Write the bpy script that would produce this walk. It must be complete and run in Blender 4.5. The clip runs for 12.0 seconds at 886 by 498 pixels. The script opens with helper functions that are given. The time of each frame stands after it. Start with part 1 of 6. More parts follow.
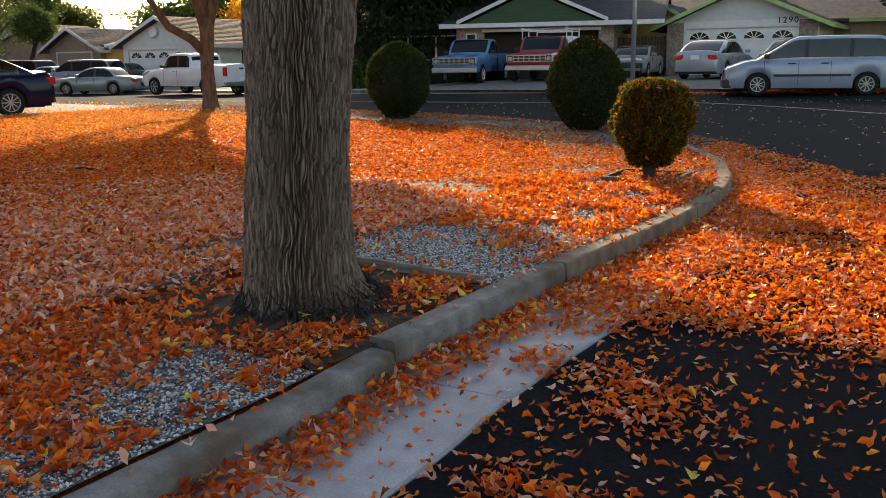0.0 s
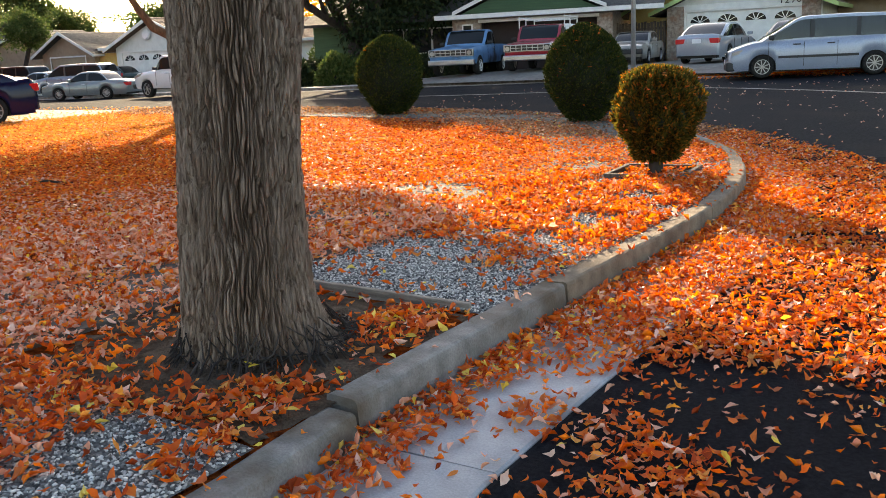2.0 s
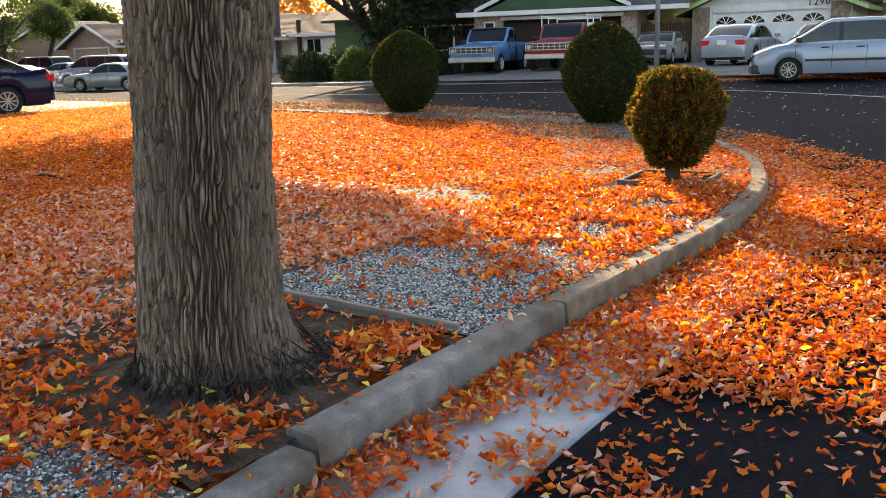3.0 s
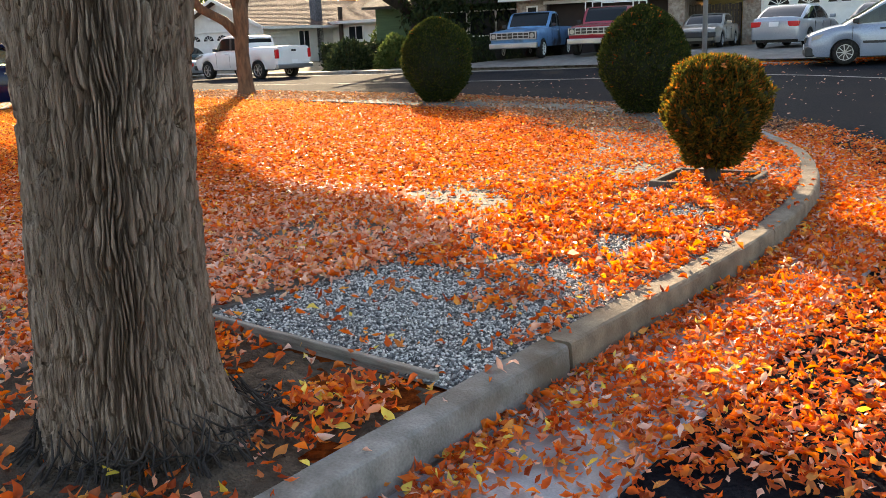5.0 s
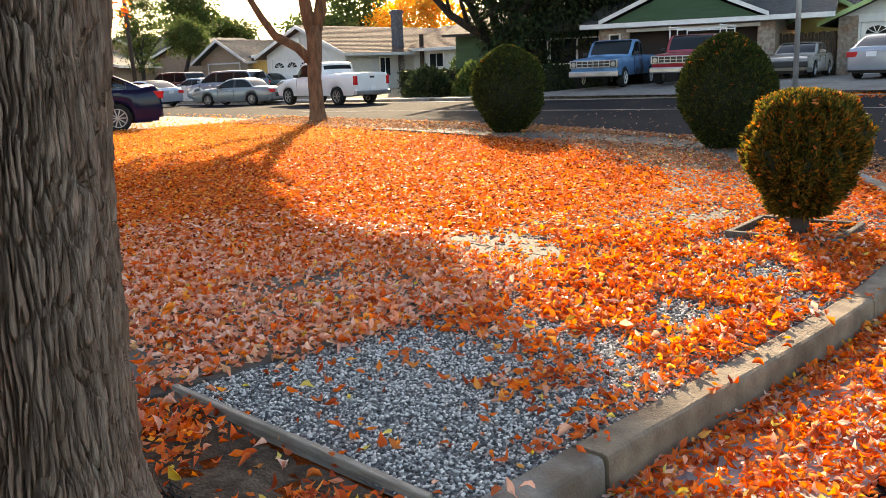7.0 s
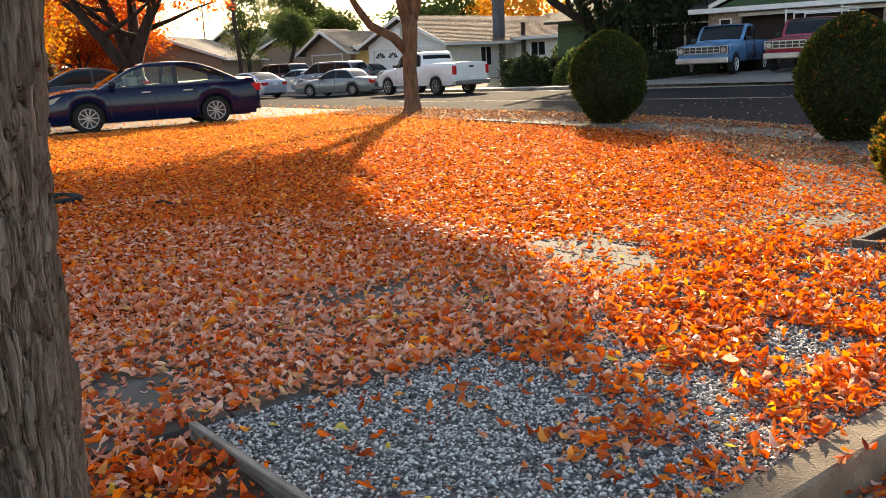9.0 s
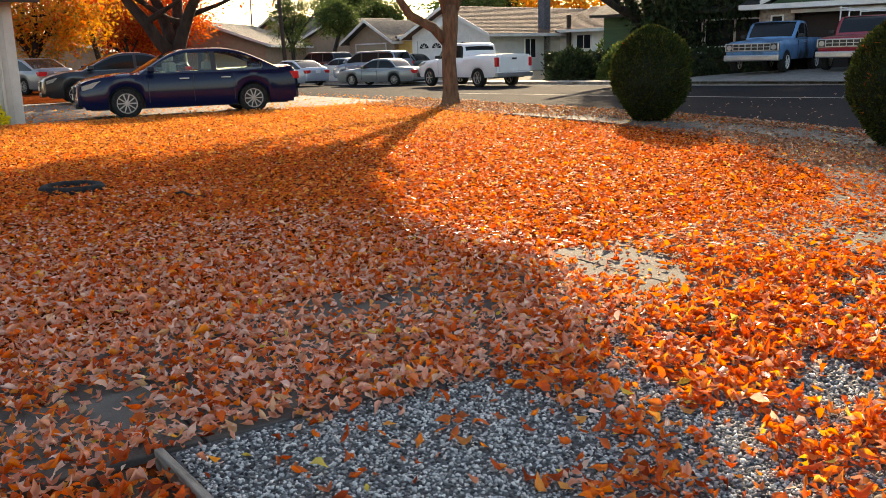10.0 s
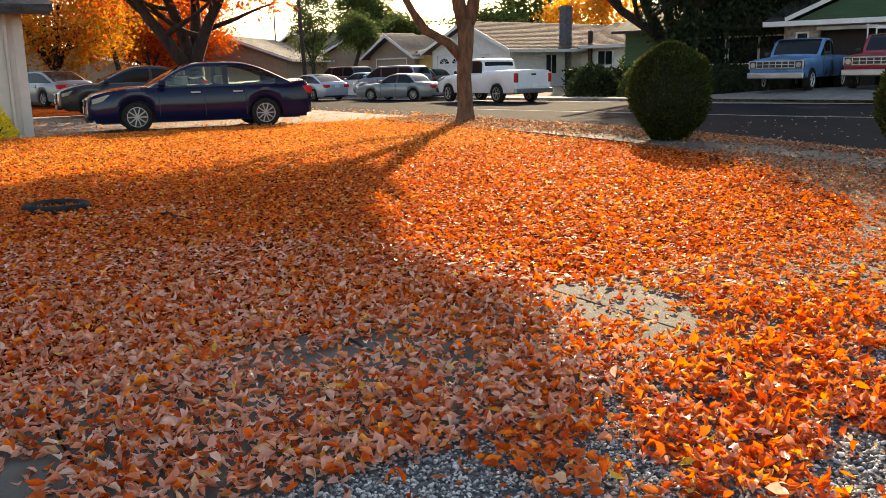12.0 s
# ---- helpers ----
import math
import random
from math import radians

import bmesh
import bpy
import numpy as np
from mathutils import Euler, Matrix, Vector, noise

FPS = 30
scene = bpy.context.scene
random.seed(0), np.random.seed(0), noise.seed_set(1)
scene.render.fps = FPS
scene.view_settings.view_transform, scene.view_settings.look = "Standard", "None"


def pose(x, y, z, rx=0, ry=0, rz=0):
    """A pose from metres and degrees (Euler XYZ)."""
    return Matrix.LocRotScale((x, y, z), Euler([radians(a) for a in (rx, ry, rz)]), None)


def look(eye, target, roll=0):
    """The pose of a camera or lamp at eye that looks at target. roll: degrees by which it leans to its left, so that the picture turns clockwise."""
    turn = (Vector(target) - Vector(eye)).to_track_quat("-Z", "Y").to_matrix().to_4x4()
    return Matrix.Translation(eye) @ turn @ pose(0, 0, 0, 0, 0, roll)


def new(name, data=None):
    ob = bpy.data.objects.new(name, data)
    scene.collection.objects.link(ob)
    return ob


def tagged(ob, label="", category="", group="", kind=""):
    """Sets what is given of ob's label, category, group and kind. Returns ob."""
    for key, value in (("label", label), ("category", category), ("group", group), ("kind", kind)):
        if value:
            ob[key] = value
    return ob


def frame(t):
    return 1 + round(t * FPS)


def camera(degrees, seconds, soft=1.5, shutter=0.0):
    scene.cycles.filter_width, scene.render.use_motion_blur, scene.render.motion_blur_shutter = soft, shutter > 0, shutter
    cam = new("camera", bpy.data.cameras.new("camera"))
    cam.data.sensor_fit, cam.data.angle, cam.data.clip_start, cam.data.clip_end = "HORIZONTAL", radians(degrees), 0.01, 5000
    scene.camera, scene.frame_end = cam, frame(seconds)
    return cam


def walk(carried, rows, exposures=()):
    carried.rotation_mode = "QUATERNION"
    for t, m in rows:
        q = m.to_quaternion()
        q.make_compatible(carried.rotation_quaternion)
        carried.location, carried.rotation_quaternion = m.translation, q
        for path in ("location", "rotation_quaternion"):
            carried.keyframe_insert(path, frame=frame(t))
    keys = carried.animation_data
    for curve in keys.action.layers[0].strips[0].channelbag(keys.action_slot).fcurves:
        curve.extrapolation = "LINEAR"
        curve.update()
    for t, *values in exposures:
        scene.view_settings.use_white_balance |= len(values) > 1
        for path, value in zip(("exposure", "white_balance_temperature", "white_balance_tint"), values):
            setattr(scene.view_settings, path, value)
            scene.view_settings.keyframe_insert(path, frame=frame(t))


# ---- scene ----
cam = camera(54.2, 12.0, soft=0.9)
PATH = [
    (0, (0.175, 0.511, 1.235), (-0.987, 2.082, 0.809), -0.8),
    (0.5, (0.097, 0.674, 1.225), (-1.072, 2.235, 0.784), -1.1),
    (1, (0.016, 0.818, 1.217), (-1.151, 2.38, 0.77), -1.8),
    (1.5, (-0.066, 0.981, 1.232), (-1.229, 2.546, 0.786), -2.5),
    (2, (-0.116, 1.111, 1.229), (-1.286, 2.672, 0.787), -2.7),
    (2.5, (-0.157, 1.279, 1.227), (-1.344, 2.827, 0.788), -2.3),
    (4.3, (-0.33, 1.871, 1.215), (-1.577, 3.36, 0.737), -1.4),
    (4.5, (-0.345, 1.941, 1.227), (-1.606, 3.418, 0.749), -1.8),
    (5, (-0.39, 2.076, 1.244), (-1.675, 3.534, 0.77), -2.5),
    (5.5, (-0.444, 2.232, 1.246), (-1.762, 3.665, 0.791), -2.9),
    (6, (-0.502, 2.392, 1.248), (-1.854, 3.8, 0.812), -2.9),
    (6.5, (-0.578, 2.56, 1.258), (-1.969, 3.934, 0.838), -2.4),
    (7, (-0.645, 2.687, 1.255), (-2.069, 4.031, 0.846), -2.1),
    (7.5, (-0.747, 2.828, 1.246), (-2.214, 4.125, 0.838), -2.1),
    (7.7, (-0.788, 2.871, 1.24), (-2.266, 4.154, 0.832), -2.0),
    (9.3, (-1.008, 3.243, 1.236), (-2.599, 4.374, 0.802), -2.5),
    (9.5, (-1.053, 3.316, 1.244), (-2.655, 4.428, 0.802), -2.1),
    (10, (-1.107, 3.418, 1.252), (-2.729, 4.504, 0.813), -1.6),
    (10.5, (-1.184, 3.526, 1.250), (-2.819, 4.595, 0.819), -1.1),
    (11, (-1.266, 3.633, 1.237), (-2.904, 4.701, 0.817), -0.9),
    (11.5, (-1.328, 3.742, 1.253), (-2.972, 4.804, 0.844), -0.9),
    (12, (-1.384, 3.816, 1.254), (-3.037, 4.866, 0.849), -1.2),
]
walk(cam, [(t, look(eye, target, roll)) for t, eye, target, roll in PATH],
     [(t, e, 7450, 12) for t, e in ((0, 1.0), (1.0, 1.37), (2.5, 1.74), (4.5, 1.76), (6.5, 1.8), (9.5, 1.44), (12, 1.3))])

# ---- sky, sun, exposure ----
SUN = Vector((-0.74, 0.67, 0.0)).normalized()
ELEV = radians(20)
world = bpy.data.worlds.new("world")
scene.world = world
world.use_nodes = True
wn = world.node_tree
sky = wn.nodes.new("ShaderNodeTexSky")
sky.sky_type, sky.sun_disc = "NISHITA", False
sky.sun_elevation, sky.sun_rotation = ELEV, math.atan2(SUN.x, SUN.y)
sky.air_density, sky.dust_density, sky.ozone_density = 1.0, 1.3, 1.0
wn.links.new(sky.outputs[0], wn.nodes["Background"].inputs[0])
wn.nodes["Background"].inputs[1].default_value = 0.148
sun_data = bpy.data.lights.new("sun", "SUN")
sun_data.energy, sun_data.angle, sun_data.color = 5.0, radians(0.6), (1.0, 0.83, 0.60)
sun = new("sun", sun_data)
sun.matrix_world = look(SUN * 50 * math.cos(ELEV) + Vector((0, 0, 50 * math.sin(ELEV))), (0, 0, 0))


# ---- materials ----
def nodes_of(m):
    m.use_nodes = True
    nt = m.node_tree
    return nt, nt.nodes["Principled BSDF"]


def surf(name, c1, c2, scale=8.0, rough=0.8, bump=0.3, fine=60.0, metal=0.0, c3=None, big=0.6, coat=0.0, stretch=(1, 1, 1), depth=0.01):
    """Two-scale mottled surface in object space."""
    m = bpy.data.materials.new(name)
    nt, b = nodes_of(m)
    N, L = nt.nodes.new, nt.links.new
    co = N("ShaderNodeTexCoord")
    mp = N("ShaderNodeMapping")
    mp.inputs["Scale"].default_value = stretch
    L(co.outputs["Object"], mp.inputs[0])
    n1 = N("ShaderNodeTexNoise"); n1.inputs["Scale"].default_value = scale; n1.inputs["Detail"].default_value = 6
    n2 = N("ShaderNodeTexNoise"); n2.inputs["Scale"].default_value = fine; n2.inputs["Detail"].default_value = 4
    n3 = N("ShaderNodeTexNoise"); n3.inputs["Scale"].default_value = big; n3.inputs["Detail"].default_value = 5
    for n in (n1, n2, n3):
        L(mp.outputs[0], n.inputs["Vector"])
    r1 = N("ShaderNodeValToRGB")
    r1.color_ramp.elements[0].position, r1.color_ramp.elements[1].position = 0.35, 0.65
    r1.color_ramp.elements[0].color, r1.color_ramp.elements[1].color = (*c1, 1), (*c2, 1)
    L(n1.outputs[0], r1.inputs[0])
    mx = N("ShaderNodeMix"); mx.data_type = "RGBA"; mx.blend_type = "OVERLAY"; mx.inputs[0].default_value = 0.35
    L(r1.outputs[0], mx.inputs[6]); L(n2.outputs[0], mx.inputs[7])
    out = mx.outputs[2]
    if c3:
        r3 = N("ShaderNodeValToRGB")
        r3.color_ramp.elements[0].position, r3.color_ramp.elements[1].position = 0.5, 0.68
        L(n3.outputs[0], r3.inputs[0])
        m3 = N("ShaderNodeMix"); m3.data_type = "RGBA"
        L(r3.outputs[0], m3.inputs[0]); L(out, m3.inputs[6]); m3.inputs[7].default_value = (*c3, 1)
        out = m3.outputs[2]
    L(out, b.inputs["Base Color"])
    b.inputs["Roughness"].default_value, b.inputs["Metallic"].default_value = rough, metal
    b.inputs["Coat Weight"].default_value = coat
    if bump:
        bp = N("ShaderNodeBump"); bp.inputs["Strength"].default_value = bump; bp.inputs["Distance"].default_value = depth
        ad = N("ShaderNodeMath"); ad.operation = "ADD"
        L(n1.outputs[0], ad.inputs[0]); L(n2.outputs[0], ad.inputs[1])
        L(ad.outputs[0], bp.inputs["Height"]); L(bp.outputs[0], b.inputs["Normal"])
    return m


def leafy(name, stops, rough=0.6, trans=0.4, tint=1.25, rich=1.04, hue=0.513):
    """Leaves: a colour picked per leaf from a ramp, partly letting light through."""
    m = bpy.data.materials.new(name)
    nt, b = nodes_of(m)
    N, L = nt.nodes.new, nt.links.new
    g = N("ShaderNodeNewGeometry")
    r = N("ShaderNodeValToRGB")
    r.color_ramp.interpolation = "LINEAR"
    while len(r.color_ramp.elements) < len(stops):
        r.color_ramp.elements.new(0.5)
    for e, (p, c) in zip(r.color_ramp.elements, stops):
        e.position, e.color = p, (*c, 1)
    L(g.outputs["Random Per Island"], r.inputs[0])
    nz = N("ShaderNodeTexNoise"); nz.inputs["Scale"].default_value = 45; nz.inputs["Detail"].default_value = 3
    L(g.outputs["Position"], nz.inputs["Vector"])
    mx = N("ShaderNodeMix"); mx.data_type = "RGBA"; mx.blend_type = "OVERLAY"; mx.inputs[0].default_value = 0.4
    L(r.outputs[0], mx.inputs[6]); L(nz.outputs[0], mx.inputs[7])
    L(mx.outputs[2], b.inputs["Base Color"])
    b.inputs["Roughness"].default_value = rough
    b.inputs["Specular IOR Level"].default_value = 0.08
    t = N("ShaderNodeBsdfTranslucent")
    hs = N("ShaderNodeHueSaturation"); hs.inputs["Hue"].default_value = hue; hs.inputs["Saturation"].default_value = rich; hs.inputs["Value"].default_value = tint
    L(mx.outputs[2], hs.inputs["Color"]); L(hs.outputs[0], t.inputs[0])
    ms = N("ShaderNodeMixShader"); ms.inputs[0].default_value = trans
    L(b.outputs[0], ms.inputs[1]); L(t.outputs[0], ms.inputs[2])
    L(ms.outputs[0], nt.nodes["Material Output"].inputs[0])
    return m


def plain(name, c, rough=0.5, metal=0.0, coat=0.0, emit=0.0):
    return surf(name, [v * 0.92 for v in c], [min(1, v * 1.06) for v in c], 3.0, rough, 0.0, 40.0, metal, None, 0.5, coat)


def glass_dark(name, c):
    m = bpy.data.materials.new(name)
    nt, b = nodes_of(m)
    b.inputs["Base Color"].default_value = (*c, 1)
    b.inputs["Roughness"].default_value = 0.04
    b.inputs["Specular IOR Level"].default_value = 0.22
    return m


def clear_glass(name, tint):
    m = bpy.data.materials.new(name)
    nt, b = nodes_of(m)
    N, L = nt.nodes.new, nt.links.new
    tr = N("ShaderNodeBsdfTransparent"); tr.inputs[0].default_value = (*tint, 1)
    gl = N("ShaderNodeBsdfGlossy"); gl.inputs["Roughness"].default_value = 0.03
    fr = N("ShaderNodeFresnel"); fr.inputs[0].default_value = 1.5
    ms = N("ShaderNodeMixShader")
    L(fr.outputs[0], ms.inputs[0]); L(tr.outputs[0], ms.inputs[1]); L(gl.outputs[0], ms.inputs[2])
    L(ms.outputs[0], nt.nodes["Material Output"].inputs[0])
    return m


ASPHALT = surf("asphalt_new", (0.005, 0.0056, 0.008), (0.013, 0.014, 0.018), 60, 0.9, 0.6, 260, c3=(0.010, 0.010, 0.012), big=0.5)
ASPHALT.node_tree.nodes["Principled BSDF"].inputs["Specular IOR Level"].default_value = 0.03
ASPHALT_OLD = surf("asphalt_old", (0.009, 0.0105, 0.014), (0.020, 0.0215, 0.026), 20, 0.95, 0.4, 180, c3=(0.022, 0.022, 0.023), big=0.35)
ASPHALT_OLD.node_tree.nodes["Principled BSDF"].inputs["Specular IOR Level"].default_value = 0.03
CONCRETE = surf("concrete", (0.26, 0.25, 0.235), (0.36, 0.345, 0.32), 7, 0.85, 0.35, 90, c3=(0.20, 0.185, 0.165), big=1.6)
DRIVE = surf("drive_concrete", (0.12, 0.112, 0.10), (0.19, 0.175, 0.155), 5, 0.9, 0.3, 80, c3=(0.11, 0.10, 0.088), big=0.6)
KERB = surf("kerb_concrete", (0.16, 0.152, 0.140), (0.265, 0.252, 0.232), 9, 0.9, 0.6, 110, c3=(0.12, 0.095, 0.07), big=3.2)
KERB_BROWN = surf("kerb_brown", (0.125, 0.092, 0.060), (0.215, 0.165, 0.112), 9, 0.9, 0.6, 110, c3=(0.09, 0.062, 0.038), big=2.6)
PAN = surf("gutter_concrete", (0.27, 0.28, 0.295), (0.37, 0.38, 0.395), 5, 0.8, 0.25, 120, c3=(0.20, 0.20, 0.205), big=1.8)
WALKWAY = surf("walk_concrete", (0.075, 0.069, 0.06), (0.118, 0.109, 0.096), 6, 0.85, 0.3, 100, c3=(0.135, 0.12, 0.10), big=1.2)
SOIL = surf("soil", (0.055, 0.041, 0.03), (0.125, 0.095, 0.071), 14, 1.0, 0.9, 90, c3=(0.11, 0.085, 0.064), big=2.0, depth=0.03)
GRAVEL_BED = surf("gravel_bed", (0.06, 0.058, 0.058), (0.16, 0.158, 0.155), 50, 1.0, 0.8, 160)
LITTER_BED = surf("litter_bed", (0.055, 0.014, 0.006), (0.24, 0.05, 0.01), 26, 0.9, 1.0, 80, c3=(0.15, 0.04, 0.011), big=0.5, depth=0.03)
FARYARD = surf("far_yard", (0.10, 0.085, 0.05), (0.18, 0.14, 0.08), 3, 1.0, 0.4, 30, c3=(0.08, 0.09, 0.035), big=0.15)
BOARD = surf("weathered_board", (0.20, 0.165, 0.13), (0.36, 0.31, 0.255), 6, 0.9, 0.6, 70, stretch=(1, 9, 9))
BARK = surf("bark_grey", (0.135, 0.09, 0.064), (0.43, 0.325, 0.252), 80, 0.95, 1.0, 260, c3=(0.22, 0.15, 0.11), big=5, stretch=(1, 1, 0.12), depth=0.012)


for m_, level in ((LITTER_BED, 0.0), (SOIL, 0.03), (WALKWAY, 0.15), (BARK, 0.1), (KERB, 0.2), (BOARD, 0.2)):
    m_.node_tree.nodes["Principled BSDF"].inputs["Specular IOR Level"].default_value = level
BARK_WARM = surf("bark_warm", (0.085, 0.04, 0.02), (0.19, 0.095, 0.05), 14, 0.95, 0.7, 70, stretch=(1, 1, 0.25), depth=0.02)
BARK_DARK = surf("bark_dark", (0.018, 0.013, 0.011), (0.045, 0.033, 0.027), 6, 0.95, 0.5, 40, stretch=(1, 1, 0.3))
LITTER = leafy("fallen_leaves", [(0.0, (0.26, 0.05, 0.022)), (0.16, (0.46, 0.082, 0.026)), (0.36, (0.72, 0.145, 0.038)), (0.52, (0.76, 0.23, 0.05)), (0.66, (0.68, 0.155, 0.052)), (0.80, (0.46, 0.145, 0.07)), (0.93, (0.74, 0.30, 0.09)), (1.0, (0.82, 0.42, 0.13))], 0.6, 0.45, 1.45, 1.14, 0.5)
LITTER_GOLD = leafy("fallen_leaves_gold", [(0.0, (0.60, 0.14, 0.045)), (0.4, (0.74, 0.26, 0.06)), (0.8, (0.80, 0.36, 0.09)), (1.0, (0.55, 0.14, 0.05))], 0.6, 0.45, 1.3, 1.05, 0.506)
LITTER_PALE = leafy("fallen_leaves_pale", [(0.0, (0.66, 0.21, 0.11)), (0.4, (0.74, 0.31, 0.19)), (0.7, (0.74, 0.39, 0.28)), (0.9, (0.80, 0.54, 0.43)), (1.0, (0.68, 0.36, 0.15))], 0.35, 0.3)
YELLOW_LEAF = leafy("yellow_leaves", [(0.0, (0.72, 0.46, 0.05)), (1.0, (0.80, 0.62, 0.16))], 0.5, 0.35)
LITTER_DRY = leafy("fallen_leaves_dry", [(0.0, (0.16, 0.06, 0.03)), (0.4, (0.30, 0.12, 0.06)), (0.75, (0.40, 0.19, 0.11)), (1.0, (0.52, 0.30, 0.2))], 0.7, 0.25)
for m_, level in ((LITTER, 0.05), (LITTER_GOLD, 0.03), (LITTER_PALE, 0.3), (LITTER_DRY, 0.1)):
    m_.node_tree.nodes["Principled BSDF"].inputs["Specular IOR Level"].default_value = level
BOX_GREEN = leafy("clipped_green", [(0.0, (0.016, 0.026, 0.007)), (0.6, (0.036, 0.05, 0.012)), (1.0, (0.10, 0.09, 0.02))], 0.7, 0.35)
BOX_BROWNED = leafy("clipped_browned", [(0.0, (0.03, 0.034, 0.008)), (0.5, (0.075, 0.07, 0.014)), (0.78, (0.17, 0.11, 0.02)), (1.0, (0.40, 0.12, 0.02))], 0.6, 0.45)
INNER_SHADE = plain("shrub_inner_shade", (0.014, 0.018, 0.007), 1.0)
GREEN_FAR = leafy("far_green", [(0.0, (0.04, 0.065, 0.018)), (0.6, (0.08, 0.11, 0.03)), (1.0, (0.15, 0.16, 0.05))], 0.6, 0.35)
GREEN_DARK = leafy("dark_green", [(0.0, (0.014, 0.024, 0.012)), (0.7, (0.03, 0.046, 0.02)), (1.0, (0.06, 0.07, 0.025))], 0.7, 0.2)
GREEN_LIGHT = leafy("light_green", [(0.0, (0.11, 0.16, 0.03)), (0.7, (0.20, 0.25, 0.06)), (1.0, (0.30, 0.30, 0.08))], 0.6, 0.4)
ORANGE_CROWN = leafy("orange_crown", [(0.0, (0.55, 0.12, 0.02)), (0.5, (0.68, 0.26, 0.03)), (0.8, (0.65, 0.38, 0.06)), (1.0, (0.30, 0.26, 0.05))], 0.6, 0.5)
RED_CROWN = leafy("red_crown", [(0.0, (0.42, 0.035, 0.02)), (0.6, (0.60, 0.09, 0.03)), (1.0, (0.65, 0.22, 0.04))], 0.6, 0.45)
GOLD_CROWN = leafy("gold_crown", [(0.0, (0.20, 0.15, 0.03)), (0.4, (0.52, 0.23, 0.03)), (0.8, (0.66, 0.20, 0.03)), (1.0, (0.60, 0.09, 0.025))], 0.6, 0.45)
FLOWER = leafy("yellow_flowers", [(0.0, (0.75, 0.55, 0.02)), (1.0, (0.85, 0.72, 0.05))], 0.6, 0.3)
RUBBER = surf("rubber", (0.012, 0.012, 0.012), (0.03, 0.029, 0.028), 20, 0.85, 0.3, 90)
RUBBER.node_tree.nodes["Principled BSDF"].inputs["Specular IOR Level"].default_value = 0.1
CHROME = plain("chrome", (0.42, 0.44, 0.47), 0.28, 1.0)
ALLOY = plain("alloy", (0.42, 0.42, 0.43), 0.3, 0.9)
BLACK_TRIM = plain("black_trim", (0.02, 0.02, 0.021), 0.55)
GLASS = glass_dark("car_glass_dark", (0.012, 0.015, 0.017))
GLASS_CLEAR = clear_glass("car_glass_clear", (0.90, 0.96, 0.90))
GLASS_TINT = clear_glass("car_glass_tinted", (0.22, 0.27, 0.26))
LAMP_RED = plain("tail_lamp_red", (0.55, 0.015, 0.02), 0.15, 0, 0.6)
LAMP_CLEAR = plain("head_lamp_lens", (0.40, 0.39, 0.36), 0.12, 0.2, 0.6)
AMBER = plain("amber_lens", (0.75, 0.25, 0.03), 0.2, 0, 0.5)
PLATE = plain("plate_white", (0.75, 0.76, 0.78), 0.5)
SEAT = plain("car_seat", (0.30, 0.28, 0.25), 0.9)
WHITE_PAINT = plain("white_paint", (0.78, 0.78, 0.75), 0.6)
WHITE_TRIM = plain("white_trim", (0.74, 0.72, 0.68), 0.6)
STUCCO_BEIGE = surf("stucco_beige", (0.56, 0.50, 0.43), (0.62, 0.56, 0.49), 4, 0.9, 0.3, 120)
STUCCO_WHITE = surf("stucco_white", (0.64, 0.64, 0.60), (0.72, 0.72, 0.68), 3, 0.9, 0.2, 80)
STUCCO_YELLOW = surf("stucco_yellow", (0.60, 0.40, 0.11), (0.66, 0.46, 0.15), 3, 0.9, 0.2, 80)
STUCCO_BROWN = surf("stucco_brown", (0.30, 0.22, 0.15), (0.36, 0.27, 0.19), 3, 0.9, 0.2, 80)
GREEN_SIDING = surf("green_siding", (0.035, 0.075, 0.035), (0.05, 0.10, 0.045), 3, 0.8, 0.2, 60, stretch=(0.3, 0.3, 6))
GREEN_TRIM = plain("pale_green_trim", (0.42, 0.55, 0.22), 0.6)
GARAGE_SHADE = plain("garage_shade", (0.035, 0.022, 0.018), 0.8)
GARAGE_TAN = plain("tan_garage_door", (0.36, 0.28, 0.19), 0.7)
ROOF_GREY = surf("shingle_grey", (0.036, 0.033, 0.032), (0.075, 0.07, 0.066), 4, 0.9, 0.8, 18, c3=(0.075, 0.07, 0.065), big=0.5, stretch=(1, 1, 3), depth=0.04)
ROOF_BROWN = surf("tile_brown", (0.075, 0.04, 0.028), (0.16, 0.09, 0.062), 5, 0.9, 0.9, 20, c3=(0.10, 0.068, 0.05), big=0.5, stretch=(1, 1, 3), depth=0.05)
BRICK_GREY = surf("chimney_brick", (0.08, 0.08, 0.09), (0.15, 0.15, 0.165), 8, 0.9, 0.5, 40)
STONE_FACE = surf("stone_facing", (0.22, 0.165, 0.13), (0.42, 0.35, 0.29), 7, 0.9, 0.7, 30, c3=(0.28, 0.16, 0.11), big=3)
WOOD_FENCE = surf("fence_wood", (0.055, 0.042, 0.032), (0.12, 0.09, 0.068), 5, 0.9, 0.5, 40, stretch=(4, 4, 0.4))
STEEL_POLE = plain("galvanised", (0.40, 0.40, 0.40), 0.45, 0.7)
DARK_WOOD = plain("pole_wood", (0.06, 0.04, 0.028), 0.9)
NUMBER = plain("number_black", (0.01, 0.01, 0.01), 0.6)


